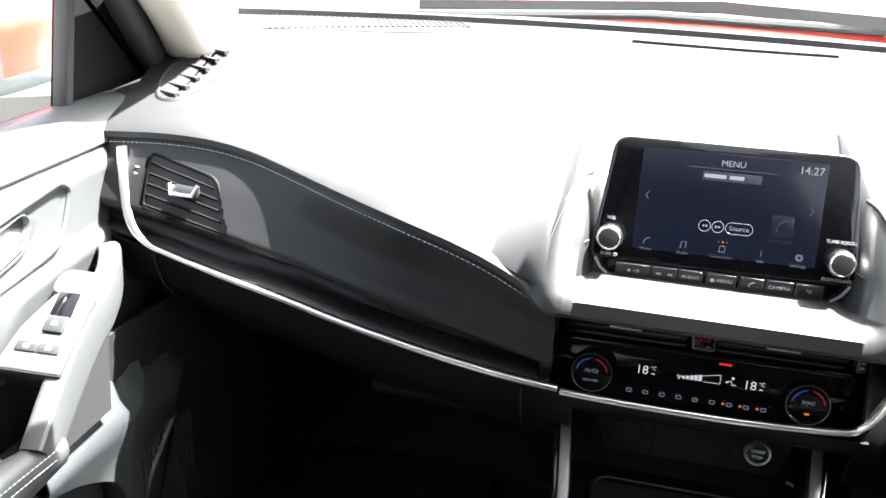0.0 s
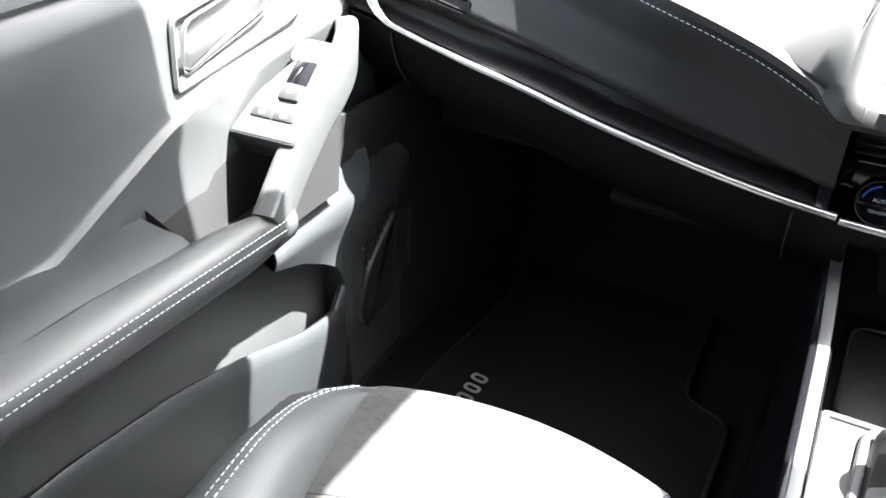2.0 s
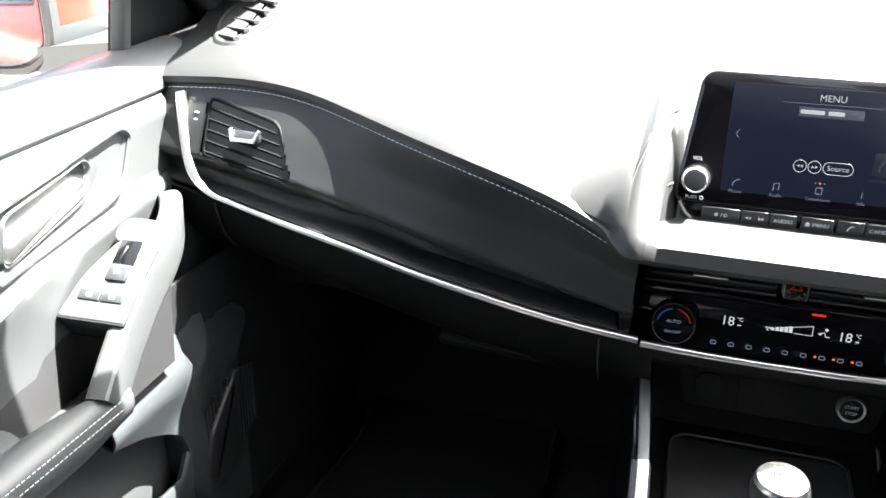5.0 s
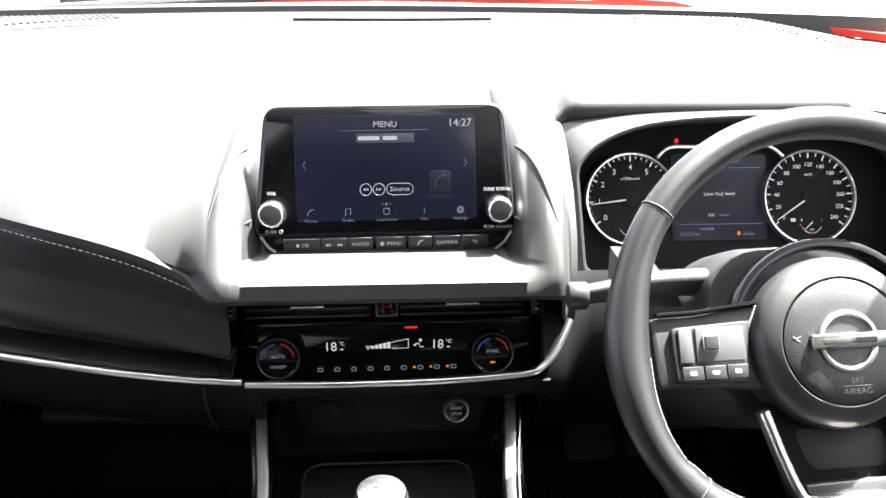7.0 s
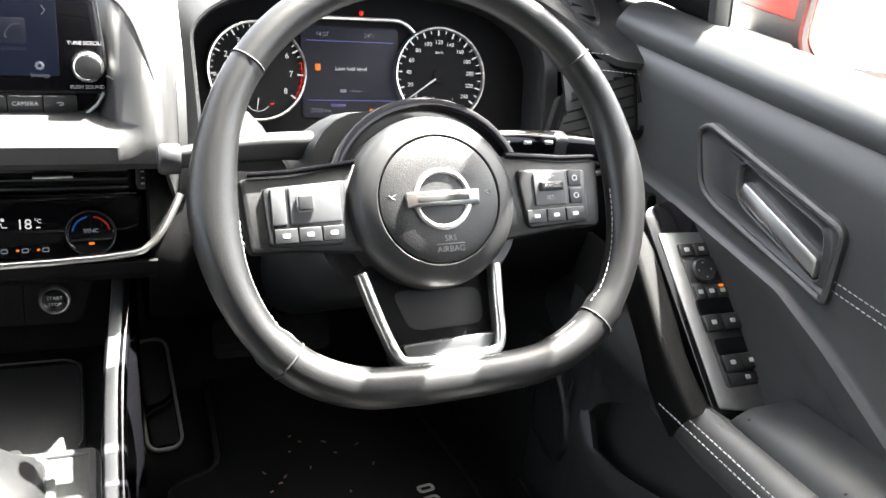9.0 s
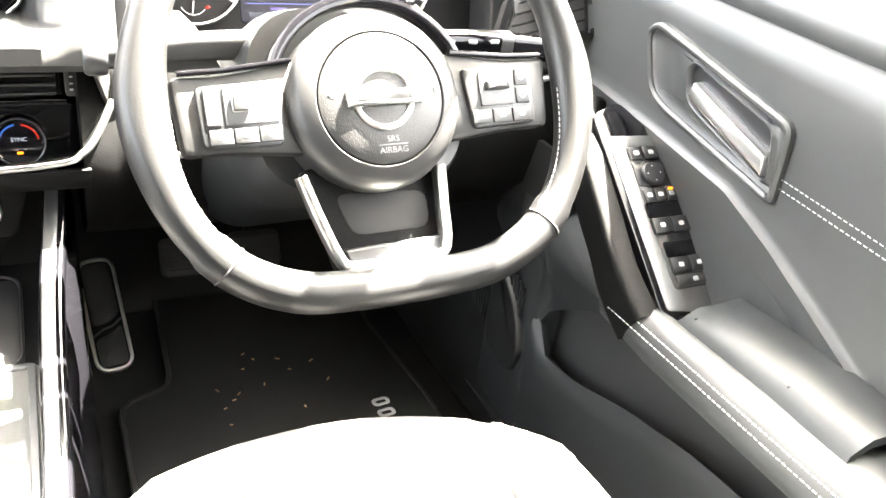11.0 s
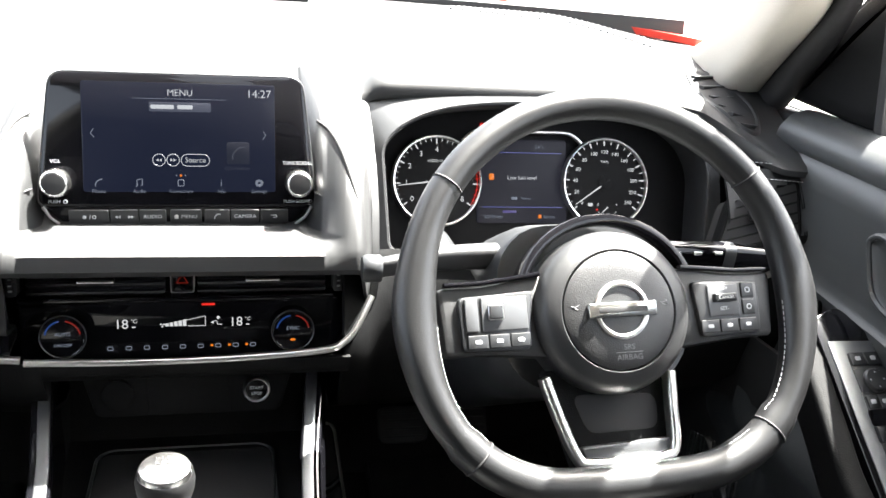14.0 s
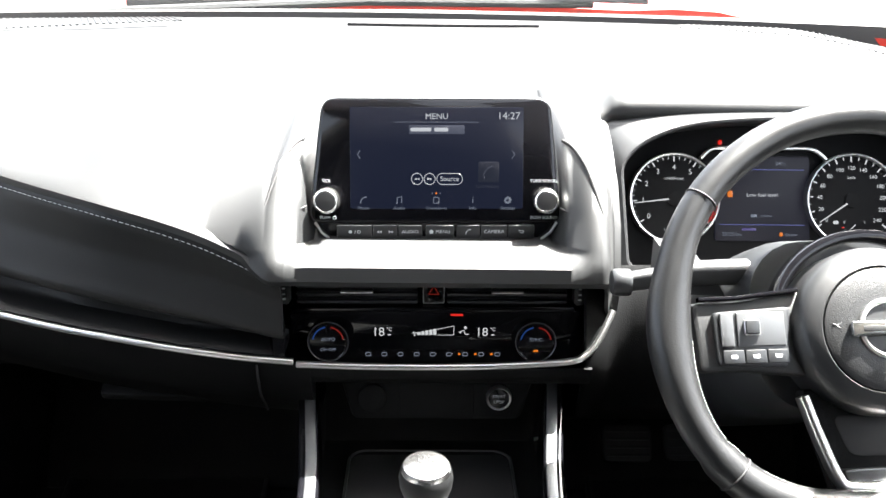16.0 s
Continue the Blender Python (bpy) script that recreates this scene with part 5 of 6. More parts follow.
for s in (-1, 1):
    part("horn_symbol", sweep([HUB @ Vector((s * 0.040 + a, 0.003 + b, 0.0166)) for a, b in ((-0.004, 0.002), (-0.001, 0.001), (0.003, 0.003), (0.004, -0.002), (-0.001, 0.0)) ], circle(0.0005, 5), up=(0, -1, 0)), PRINT_DARK, wh)
    # spoke with its buttons
    line = [(s * 0.058, 0.030), (s * 0.120, 0.022), (s * 0.156, 0.022), (s * 0.152, -0.036), (s * 0.118, -0.036), (s * 0.058, -0.042)]
    spk = part("spoke", slab(rpoly(line, 0.006, 3), -0.022, -0.004, 0.004, WF), PLASTIC, wh, "black horizontal spoke")
    part("spoke_trim", sweep([WF @ Vector((s * x, y, -0.004)) for x, y in ((0.066, 0.030), (0.118, 0.0245), (0.150, 0.024))], rr(0.004, 0.008, 0.0015, 2), up=WF.to_3x3() @ Vector((0, 0, 1))), PIANO, spk, "gloss black upper trim")
    pod = rpoly([(s * 0.074, 0.016), (s * 0.140, 0.013), (s * 0.138, -0.032), (s * 0.080, -0.034)], 0.005, 3)
    pd = part("button_pod", slab(pod, -0.01, 0.0005, 0.002, WF), PLASTIC_SMOOTH, wh, "grey-black button cluster")
    part("rocker", slab(rr(0.011 if s < 0 else 0.030, 0.028 if s < 0 else 0.028, 0.001, 2, s * 0.129 if s < 0 else 0.103, -0.002), 0, 0.0022, 0.0008, WF), SILVER_DARK, pd)
    if s < 0:
        part("square_pad", slab(rr(0.040, 0.028, 0.001, 2, -0.1005, -0.002), 0, 0.0018, 0.0008, WF), SILVER_DARK, pd)
        part("centre_key", slab(rr(0.0115, 0.0115, 0.001, 2, -0.1085, -0.0005), 0, 0.0055, 0.001, WF), PLASTIC_SMOOTH, pd)
        part("key_edge", ring(rr(0.0130, 0.0130, 0.0015, 2, -0.1085, -0.0005), rr(0.0115, 0.0115, 0.001, 2, -0.1085, -0.0005), 0, 0.004, WF, 0.0003), CHROME, pd)
    else:
        part("toggle", slab(rr(0.021, 0.0075, 0.001, 2, 0.103, 0.0), 0, 0.0075, 0.0015, WF), PLASTIC_SMOOTH, pd, "raised speed control toggle")
        words("RES+", 0.0046, up_(WF, 0.103, 0.0085, 0.0023), PRINT, pd)
        words("CANCEL", 0.0040, up_(WF, 0.103, 0.0, 0.0077), PRINT, pd)
        words("SET-", 0.0046, up_(WF, 0.103, -0.0095, 0.0023), PRINT, pd)
        for y in (0.006, -0.009):
            kk = part("key", slab(rr(0.0125, 0.0135, 0.001, 2, 0.1275, y), 0, 0.0018, 0.0008, WF), PLASTIC_SMOOTH, pd)
            part("symbol", ring(circle(0.0026, 12), circle(0.0018, 12), 0.0018, 0.0022, WF @ Matrix.Translation((0.1275, y, 0)), 0.0001), PRINT, kk)
    for i in range(3):
        x = s * (0.088 + i * 0.0185)
        kk = part("key", slab(rr(0.0175, 0.0115, 0.001, 2, x, -0.0245), 0, 0.0018, 0.0008, WF), PLASTIC_SMOOTH, pd)
        part("symbol", slab(rr(0.0055, 0.0032, 0.0006, 1, x, -0.0245), 0.0018, 0.0021, 0.0001, WF), PRINT, kk)
low = part("lower_spoke", slab(rpoly([(-0.066, -0.052), (0.052, -0.055), (0.046, -0.140), (-0.044, -0.140)], 0.008, 3), -0.03, -0.016, 0.003, WF), HARD, wh, "black lower spoke")
uu = [(-0.068, -0.058), (-0.058, -0.092), (-0.046, -0.124), (-0.036, -0.1315), (0.0, -0.1325), (0.034, -0.1315), (0.0445, -0.123), (0.046, -0.09), (0.047, -0.06)]
part("spoke_bezel", sweep(spline([WF @ Vector((x, y, -0.006)) for x, y in uu], 4), rpoly([(-0.005, -0.008), (0.005, -0.008), (0.004, 0.005), (-0.004, 0.005)], 0.003, 3), up=WF.to_3x3() @ Vector((0, 0, 1))), CHROME, low, "satin silver spoke bezel", 60)
part("spoke_lip", slab(rpoly([(-0.040, -0.118), (0.044, -0.116), (0.043, -0.130), (-0.036, -0.130)], 0.003, 3), -0.016, -0.008, 0.002, WF), SILVER, low)
# thin dark slab in place of the shade inside the spoke
part("spoke_hollow_shade", slab(rpoly([(-0.042, -0.074), (0.036, -0.078), (0.036, -0.108), (-0.030, -0.108)], 0.01, 3), -0.0165, -0.0155, 0.0003, WF), DARK, low)

# ---- instruments ----
GF = face_at(0.383, 0.130, 0.655, 22, 0)
ic = thing("instrument_cluster", "dark instrument cluster with two round dials and lit display", "instrument cluster")
opening = rpoly([(-0.172, 0.030), (-0.150, 0.054), (-0.105, 0.0725), (-0.04, 0.080), (0.06, 0.083), (0.14, 0.076), (0.195, 0.052), (0.216, 0.015), (0.208, -0.082), (-0.165, -0.082)], [0.012, 0.03, 0.04, 0.05, 0.05, 0.05, 0.03, 0.02, 0.01, 0.01], 5)
part("back_plate", slab(inset(opening, -0.006), -0.02, -0.010, 0.001, GF), PIANO_DULL, ic, "dark cluster face")
rows = [[GF @ Vector((x, y, z)) for x, y in inset(opening, d)] for z, d in ((-0.012, -0.005), (0.02, -0.003), (0.046, 0.0), (0.0505, -0.0015), (0.051, -0.004))]
part("surround", loft(rows, closed=True), PLASTIC, ic, "black instrument surround", 50)
# visor face from the opening back to the hood and sideways to the pads


def visor_out(x, y):
    if y > 0.0:
        return (min(max(x * 1.10, -0.190), 0.235), mix(y, 0.0985, smooth(0.0, 0.06, y)), mix(0.046, 0.018, smooth(0.0, 0.06, y)))
    return (-0.190 if x < -0.1 else 0.235 if x > 0.15 else x, max(y * 1.1, -0.09), 0.046)


rim_ = inset(opening, -0.004)
rows = [[GF @ Vector((x, y, 0.051)) for x, y in rim_], [GF @ Vector(tuple(mix(a_, b_, 0.5) for a_, b_ in zip((x, y, 0.051), visor_out(x, y)))) + Vector((0, 0, 0.002)) for x, y in rim_], [GF @ Vector(visor_out(x, y)) for x, y in rim_]]
part("visor", loft(rows, closed=True), PLASTIC_SMOOTH, ic, "smooth black visor face", 50)


def gauge(x, r, name):
    m = GF @ Matrix.Translation((x, -0.0015, 0.0))
    g = part("dial", slab(circle(r, 56), -0.012, -0.004, 0.0005, m), PIANO_DULL, ic, "black round dial")
    part("dial_ring", lathe([(r - 0.0022, -0.004), (r - 0.0018, 0.0012), (r, 0.0018), (r + 0.0012, -0.002), (r + 0.0012, -0.008)], 64, m), CHROME, g, "bright dial ring")
    return m, g


def tick(m, g, r, a, length, width, mat):
    c, s_ = math.cos(radians(a)), math.sin(radians(a))
    q = m @ Matrix(((c, -s_, 0, r * c), (s_, c, 0, r * s_), (0, 0, 1, -0.004), (0, 0, 0, 1)))
    return slab([(-length, -width / 2), (0, -width / 2), (0, width / 2), (-length, width / 2)], 0, 0.0005, 0.0001, q)


mL, gL = gauge(-0.101, 0.0525, "rev")
for v in range(9):
    a = 215 - v * 250 / 8
    part("mark", tick(mL, gL, 0.050, a, 0.0065, 0.0016, LCD_G), LCD_G, gL)
    words(str(v), 0.0088, mL @ Matrix.Translation((0.0365 * math.cos(radians(a)), 0.0365 * math.sin(radians(a)), -0.0034)), LCD_G, gL)
small = [tick(mL, gL, 0.050, 215 - (v + k / 4) * 250 / 8, 0.0035, 0.0008, LCD_G) for v in range(8) for k in (1, 2, 3)]
part("minor_marks", joined(*small[:19]), LCD_G, gL)
part("red_marks", joined(*small[19:]), REDLIT, gL, "red line marks")
part("red_arc", sweep([mL @ Vector((0.0485 * math.cos(radians(a)), 0.0485 * math.sin(radians(a)), -0.0036)) for a in np.linspace(12, -35, 12)], rr(0.0008, 0.0006, 0.0002, 1), up=(0, -1, 0.3)), REDLIT, gL)
words("x1000r/min", 0.0048, mL @ Matrix.Translation((0, 0.0235, -0.0034)), LCD_G, gL)
mR, gR = gauge(0.1085, 0.0545, "speed")
for v in range(0, 241, 10):
    a = 218 - v * 256 / 240
    part("mark", tick(mR, gR, 0.0518, a, 0.0062 if v % 20 == 0 else 0.004, 0.0016 if v % 20 == 0 else 0.0009, LCD_G), LCD_G, gR)
    if v % 20 == 0:
        words(str(v), 0.0066, mR @ Matrix.Translation((0.0380 * math.cos(radians(a)), 0.0380 * math.sin(radians(a)), -0.0034)), LCD_G, gR)
words("km/h", 0.0048, mR @ Matrix.Translation((0, 0.0265, -0.0034)), LCD_G, gR)


def needle(m, g, a, r0, r1, w):
    c, s_ = math.cos(radians(a)), math.sin(radians(a))
    q = m @ Matrix(((c, -s_, 0, 0), (s_, c, 0, 0), (0, 0, 1, -0.002), (0, 0, 0, 1)))
    part("needle", slab([(r0, -w), (r1, -w * 0.4), (r1, w * 0.4), (r0, w)], 0, 0.0012, 0.0004, q), LCD, g, "white needle")


needle(mL, gL, 187, 0.006, 0.047, 0.0011)
needle(mR, gR, 214, 0.002, 0.047, 0.0011)
for m, g in ((mL, gL), (mR, gR)):
    part("needle_cap", lathe([(0.0085, -0.004), (0.0085, -0.001), (0.0, 0.0)], 24, m), PIANO_DULL, g)
# small sub-dials: coolant and fuel
mF = mR @ Matrix.Translation((0.003, -0.029, 0))
part("fuel_arc", sweep([mF @ Vector((0.0125 * math.cos(radians(a)), 0.0125 * math.sin(radians(a)), -0.0036)) for a in np.linspace(205, 335, 14)], rr(0.0007, 0.0005, 0.0002, 1), up=(0, -1, 0.3)), LCD_G, gR)
needle(mF, gR, 222, 0.0, 0.0115, 0.0007)
words("1/2", 0.0040, mF @ Matrix.Translation((0, -0.0085, -0.0034)), LCD_G, gR)
words("0", 0.0045, mF @ Matrix.Translation((-0.012, 0.003, -0.0034)), LCD_G, gR)
words("1", 0.0045, mF @ Matrix.Translation((0.012, 0.003, -0.0034)), LCD_G, gR)
part("fuel_symbol", slab(rr(0.006, 0.004, 0.0008, 1, -0.022, 0.003), -0.004, -0.0034, 0.0001, mF), LCD_G, gR)
part("fuel_reserve", slab(rr(0.003, 0.0016, 0.0003, 1, -0.0135, -0.003), -0.004, -0.0034, 0.0001, mF), REDLIT, gR)
mC = mL @ Matrix.Translation((0.0, -0.029, 0))
part("coolant_arc", sweep([mC @ Vector((0.0135 * math.cos(radians(a)), 0.0135 * math.sin(radians(a)), -0.0036)) for a in np.linspace(205, 325, 14)], rr(0.0007, 0.0005, 0.0002, 1), up=(0, -1, 0.3)), LCD_G, gL)
needle(mC, gL, 262, 0.0, 0.0125, 0.0007)
part("hot_mark", slab(rr(0.0045, 0.002, 0.0004, 1, 0.0145, -0.0055), -0.004, -0.0034, 0.0001, mC), REDLIT, gL)
# display between the dials
lc = part("display", slab(rr(0.112, 0.100, 0.003, 2, 0.004, 0.000), -0.012, -0.0075, 0.0004, GF), NAVY2, ic, "dark driver display")
part("display_hood", sweep(spline([GF @ Vector((x, y, -0.003)) for x, y in ((-0.070, 0.046), (-0.056, 0.0575), (-0.03, 0.0585), (0.03, 0.0585), (0.062, 0.0575), (0.078, 0.046))], 4), rr(0.004, 0.006, 0.0015, 2), up=(0, -1, 0.3)), CHROME, ic, "bright trim over the display")
for y in (0.034, -0.031):
    part("rule", slab(rr(0.100, 0.0009, 0.0003, 1, 0.004, y), -0.0075, -0.0070, 0.0001, GF), glow("lit_blue_rule", (0.12, 0.14, 0.42), 0.9), lc)
D = GF @ Matrix.Translation((0, 0, -0.0072))
words("14:27", 0.0068, D @ Matrix.Translation((-0.028, 0.041, 0.0002)), GREY_UI, lc)
words("24°c", 0.0068, D @ Matrix.Translation((0.026, 0.041, 0.0002)), GREY_UI, lc)
words("Low fuel level", 0.0066, D @ Matrix.Translation((0.004, 0.004, 0.0002)), WHITE_UI, lc)
part("fuel_warning", slab(rr(0.006, 0.0075, 0.001, 2, -0.034, 0.005), 0, 0.0004, 0.0001, D), AMBER, lc, "lit amber fuel sign")
part("ok_box", slab(rr(0.0075, 0.0036, 0.0006, 1, -0.006, -0.0205), 0, 0.0004, 0.0001, D), GREY_UI, lc)
words("Dismiss", 0.0042, D @ Matrix.Translation((0.009, -0.0205, 0.0002)), GREY_UI, lc)
part("mode_bar", slab(rr(0.017, 0.003, 0.0006, 1, -0.012, -0.0365), 0, 0.0004, 0.0001, D), glow("lit_violet_bar", (0.12, 0.10, 0.3), 0.9), lc)
words("23125 km", 0.0058, D @ Matrix.Translation((-0.032, -0.0425, 0.0002)), GREY_UI, lc)
part("range_mark", slab(rr(0.004, 0.0046, 0.0008, 1, 0.026, -0.042), 0, 0.0004, 0.0001, D), AMBER, lc)
words("66 km", 0.0055, D @ Matrix.Translation((0.038, -0.0425, 0.0002)), GREY_UI, lc)
for x in (-0.045, 0.018):
    part("warning_lamp", slab(rr(0.0046, 0.0055, 0.0015, 2, x, 0.066), -0.010, -0.0085, 0.0002, GF), REDLIT, ic, "lit red warning lamp")


# ---- front doors ----
def car_door(s):
    """A front door with its trim; s is -1 on the passenger side and 1 on the driver's side."""
    driver = s > 0
    side = "driver" if driver else "passenger"
    d = thing("car_door", "black leatherette-trimmed %s door with chrome handle, closed" % side, "car door", "front doors")
    oy = -0.035 if driver else 0.0
    oz = -0.028 if driver else 0.0
    bz = 0.008 if driver else 0.0
    ys = np.linspace(0.135, -1.0, 150)

    def rail_z(y):
        return table(-(y - oy), (-0.2, -0.03, 0.09, 0.215, 0.283, 0.345, 0.423, 0.7, 1.1), (0.607, 0.606, 0.598, 0.587, 0.565, 0.539, 0.506, 0.485, 0.485))[0] + oz

    rows = []
    for y in ys:
        zr = rail_z(y)
        c = 0.004 * math.sin((y + 0.3) * 3)
        rows.append([(s * u, y, z) for u, z in ((0.792, 0.690), (0.785, 0.730 + bz), (0.768, 0.742 + bz), (0.748, 0.744 + bz), (0.728, 0.737 + bz), (0.7155, 0.722 + bz), (0.7125, 0.707 + bz), (0.7165, 0.7005 + bz),
                                                (0.709, 0.694 + bz), (0.7045, 0.684), (0.7025 + c, 0.655), (0.7025 + c, 0.62), (0.7020, mix(zr, 0.62, 0.35)), (0.6985, zr + 0.006), (0.693, zr + 0.001), (0.694, zr - 0.008), (0.700, zr - 0.03), (0.702, 0.50), (0.698, 0.42), (0.692, 0.30), (0.69, 0.12), (0.70, 0.09))])
    rows = [r[:9] + resampled(r[9:15], 34)[1:-1] + r[14:] for r in rows]
    cy, cz = (-0.190, 0.622) if driver else (-0.148, 0.643)
    hf = Matrix(((0, 0, -s, s * 0.697), (-s, 0, 0, cy), (0, 1, 0, cz), (0, 0, 0, 1))) @ pose(0, 0, 0, 0, 0, (-4 if driver else -3) * s)
    cav = rpoly([(s * 0.102, -0.028), (s * 0.088, 0.017), (s * -0.028, 0.028), (s * -0.035, 0.020), (s * -0.025, -0.004), (s * -0.012, -0.010)], [0.010, 0.010, 0.006, 0.006, 0.008, 0.010], 4)
    part("door_card", cut(sheet(rows, 0.004), inset(cav, -0.005), hf), DOOR_SKIN, d, "black leatherette door card", 45)
    part("outer_skin", loft([[(s * u, y, z) for u, z in ((0.80, 0.735), (0.84, 0.68), (0.86, 0.45), (0.82, 0.05))] for y in (0.20, -0.4, -1.0, -2.9)]), RED, d, "red outer door skin")
    part("window_seal", sweep([(s * 0.778, y, 0.732 + bz) for y in (0.10, -0.4, -1.0)], rr(0.012, 0.02, 0.004, 2)), RUBBER, d, "black window seal")
    w = part("window_pane", loft([[(s * mix(0.772, 0.60, t), y, mix(0.735, 1.205, t)) for y in np.linspace(0.06 - 0.34 * t, -1.0, 8)] for t in np.linspace(0, 1, 5)]), GLASS, d, "clear side window")
    w.visible_shadow = False
    # mirror sail: triangular inner cover
    tri3 = [(0.045, 0.738), (0.255, 0.745), (0.205, 0.800), (0.135, 0.868), (0.060, 0.925)]
    ds = -0.042 if driver else 0.0
    tri3 = [(y + ds, z) for y, z in tri3]
    cv_ = rpoly(tri3, [0.006, 0.02, 0.02, 0.02, 0.006], 3)
    rows = [[(s * (0.764 + k - 0.10 * max(z - 0.75, 0)), y, z + bz) for y, z in inset(cv_, i)] for k, i in ((0.012, 0), (0.0, 0.002), (-0.004, 0.008), (-0.001, 0.022))]
    part("mirror_sail", loft(rows, closed=True, caps=True), HARD, d, "black triangular mirror cover", 50)
    # unseen rear length is widened to shade the driver's seat
    part("window_frame", sweep(spline([(s * 0.738, 0.055, 0.925), (s * 0.705, -0.07, 1.05), (s * 0.668, -0.24, 1.135), (s * 0.650, -0.45, 1.165), (s * 0.645, -1.0, 1.17)], 5), rr(0.060, 0.030, 0.010, 3), up=(0, 0.5, 0.85), scale=[(mix(mix(1.3, 0.7, smooth(0, 5, i)), 2.0, smooth(7, 10, i)), 1.0) for i in range(21)]), RUBBER, d, "black window frame")
    part("window_post", sweep([(s * 0.762, 0.047 + ds, 0.735), (s * 0.742, 0.060 + ds, 0.93)], rr(0.020, 0.014, 0.003, 2), up=(0, 1, 0)), RUBBER, d)
    # handle recess with chrome lever
    oline = rpoly([(s * 0.118, -0.043), (s * 0.110, 0.030), (s * -0.095, 0.046), (s * -0.112, 0.030), (s * -0.085, -0.022), (s * -0.06, -0.032)], [0.010, 0.014, 0.012, 0.012, 0.02, 0.02], 4)
    part("handle_bezel", ring(oline, inset(oline, 0.007), -0.008, 0.0030, hf, 0.0025), DOOR_SKIN, d, "raised moulded bezel")
    part("handle_plate", moved(loft([[(x, y, -0.001) for x, y in inset(oline, 0.006)], [(x, y, -0.0045) for x, y in inset(oline, 0.012)], [(x, y, -0.0035) for x, y in inset(cav, -0.005)], [(x, y, 0.0005) for x, y in inset(cav, -0.002)], [(x, y, -0.0005) for x, y in cav], [(x, y, -0.010) for x, y in inset(cav, 0.001)]], closed=True), hf), DOOR_SKIN, d, "dished handle plate", 60)
    part("handle_well", moved(loft([[(x, y, -0.006) for x, y in inset(cav, -0.0005)], [(x, y, -0.026) for x, y in inset(cav, 0.004)], [(x, y, -0.032) for x, y in inset(cav, 0.010)]], closed=True, caps=True), hf), PLASTIC_SMOOTH, d, "deep handle well", 60)
    hb = part("door_handle", slab(rpoly([(s * 0.098, -0.027), (s * 0.094, -0.006), (s * -0.020, 0.014), (s * -0.024, -0.003), (s * 0.00, -0.009)], [0.006, 0.005, 0.004, 0.004, 0.02], 4), -0.010, 0.0035, 0.004, hf), CHROME, d, "satin chrome door lever")
    part("lever_arm", slab(rr(0.010, 0.030, 0.003, 2, s * 0.030, 0.004), -0.030, -0.008, 0.002, hf), PLASTIC_SMOOTH, hb)
    # upper stitching behind the handle
    for k in (0.0, -0.0085):
        stitching([(s * 0.7005, y, 0.615 + k + oz * 0.65 + 0.02 * (y + 0.28)) for y in np.linspace(-0.275 + oy * 0.8, -0.95, 30)], d, 0.0062, 0.0042, 0.0005, up=(s * -1, 0, 0))
    # armrest: rail rising to the front, and the padded rest
    pr = [(0.692, 0.000, 0.590), (0.676, -0.014, 0.598), (0.660, -0.036, 0.600), (0.646, -0.065, 0.594), (0.638, -0.100, 0.581), (0.634, -0.148, 0.556), (0.629, -0.198, 0.520), (0.622, -0.245, 0.482)]
    if driver:
        pr = [(0.690, 0.002, 0.590), (0.668, -0.014, 0.600), (0.646, -0.040, 0.602), (0.630, -0.072, 0.590), (0.624, -0.115, 0.563), (0.620, -0.160, 0.532), (0.616, -0.200, 0.505), (0.618, -0.245, 0.478)]
    pth = spline([(s * u, y + oy, z + oz) for u, y, z in pr], 5)
    # driver's rail takes the darkened plastic in place of shade
    part("grab_rail", sweep(pth, rpoly([(-0.011, -0.044), (0.010, -0.044), (0.013, 0.006), (-0.013, 0.008)], 0.008, 3)), HARD if driver else DOOR_SKIN, d, "smooth black grab rail" if driver else "black grab rail")
    rows = []
    for k, y in enumerate(np.linspace(-0.180 if driver else -0.205, -1.0, 30)):
        e = min(1, (k + 0.25) / 3)
        zt = 0.480 + 0.055 * (-y - 0.22) + oz
        win = table(-y, (0.2, 0.30, 0.40, 0.47, 0.56, 1.0), (0.032, 0.040, 0.052, 0.080, 0.095, 0.100))[0]
        x0 = 0.606
        sec = [(x0 + 0.020, zt - 0.052), (x0 + 0.006, zt - 0.040), (x0 - 0.001, zt - 0.022), (x0, zt - 0.008), (x0 + 0.008, zt + 0.002), (x0 + win * 0.5, zt + 0.007), (x0 + win - 0.006, zt + 0.003), (x0 + win, zt - 0.008), (x0 + win, zt - 0.05)]
        m0 = Vector((x0 + win * 0.5, zt - 0.02))
        rows.append([(s * mix(m0.x, u, 0.55 + 0.45 * e), y + oy, mix(m0.y, z, 0.7 + 0.3 * e)) for u, z in sec])
    part("armrest_pad", loft(rows, closed=True, caps=True), DOOR_SKIN, d, "black padded leatherette armrest", 60)
    for k in (0, 1):
        stitching([(s * (0.6065 - 0.0015 * k), y + oy, 0.480 + 0.055 * (-y - 0.22) + oz - 0.004 - 0.009 * k) for y in np.linspace(-0.205 if driver else -0.235, -1.0, 60)], d, 0.0062, 0.0044, 0.00055, up=(-s * 0.8, 0, 0.5))
    # pull cup and grey tray behind the switches
    if not driver:
        cup = [[(s * 0.628, y, z0 - 0.004), (s * 0.634, y, 0.44), (s * 0.692, y, 0.44), (s * 0.700, y, z0 + 0.03)] for y, z0 in ((-0.10, 0.54), (-0.19, 0.505), (-0.26, 0.48), (-0.318, 0.475))]
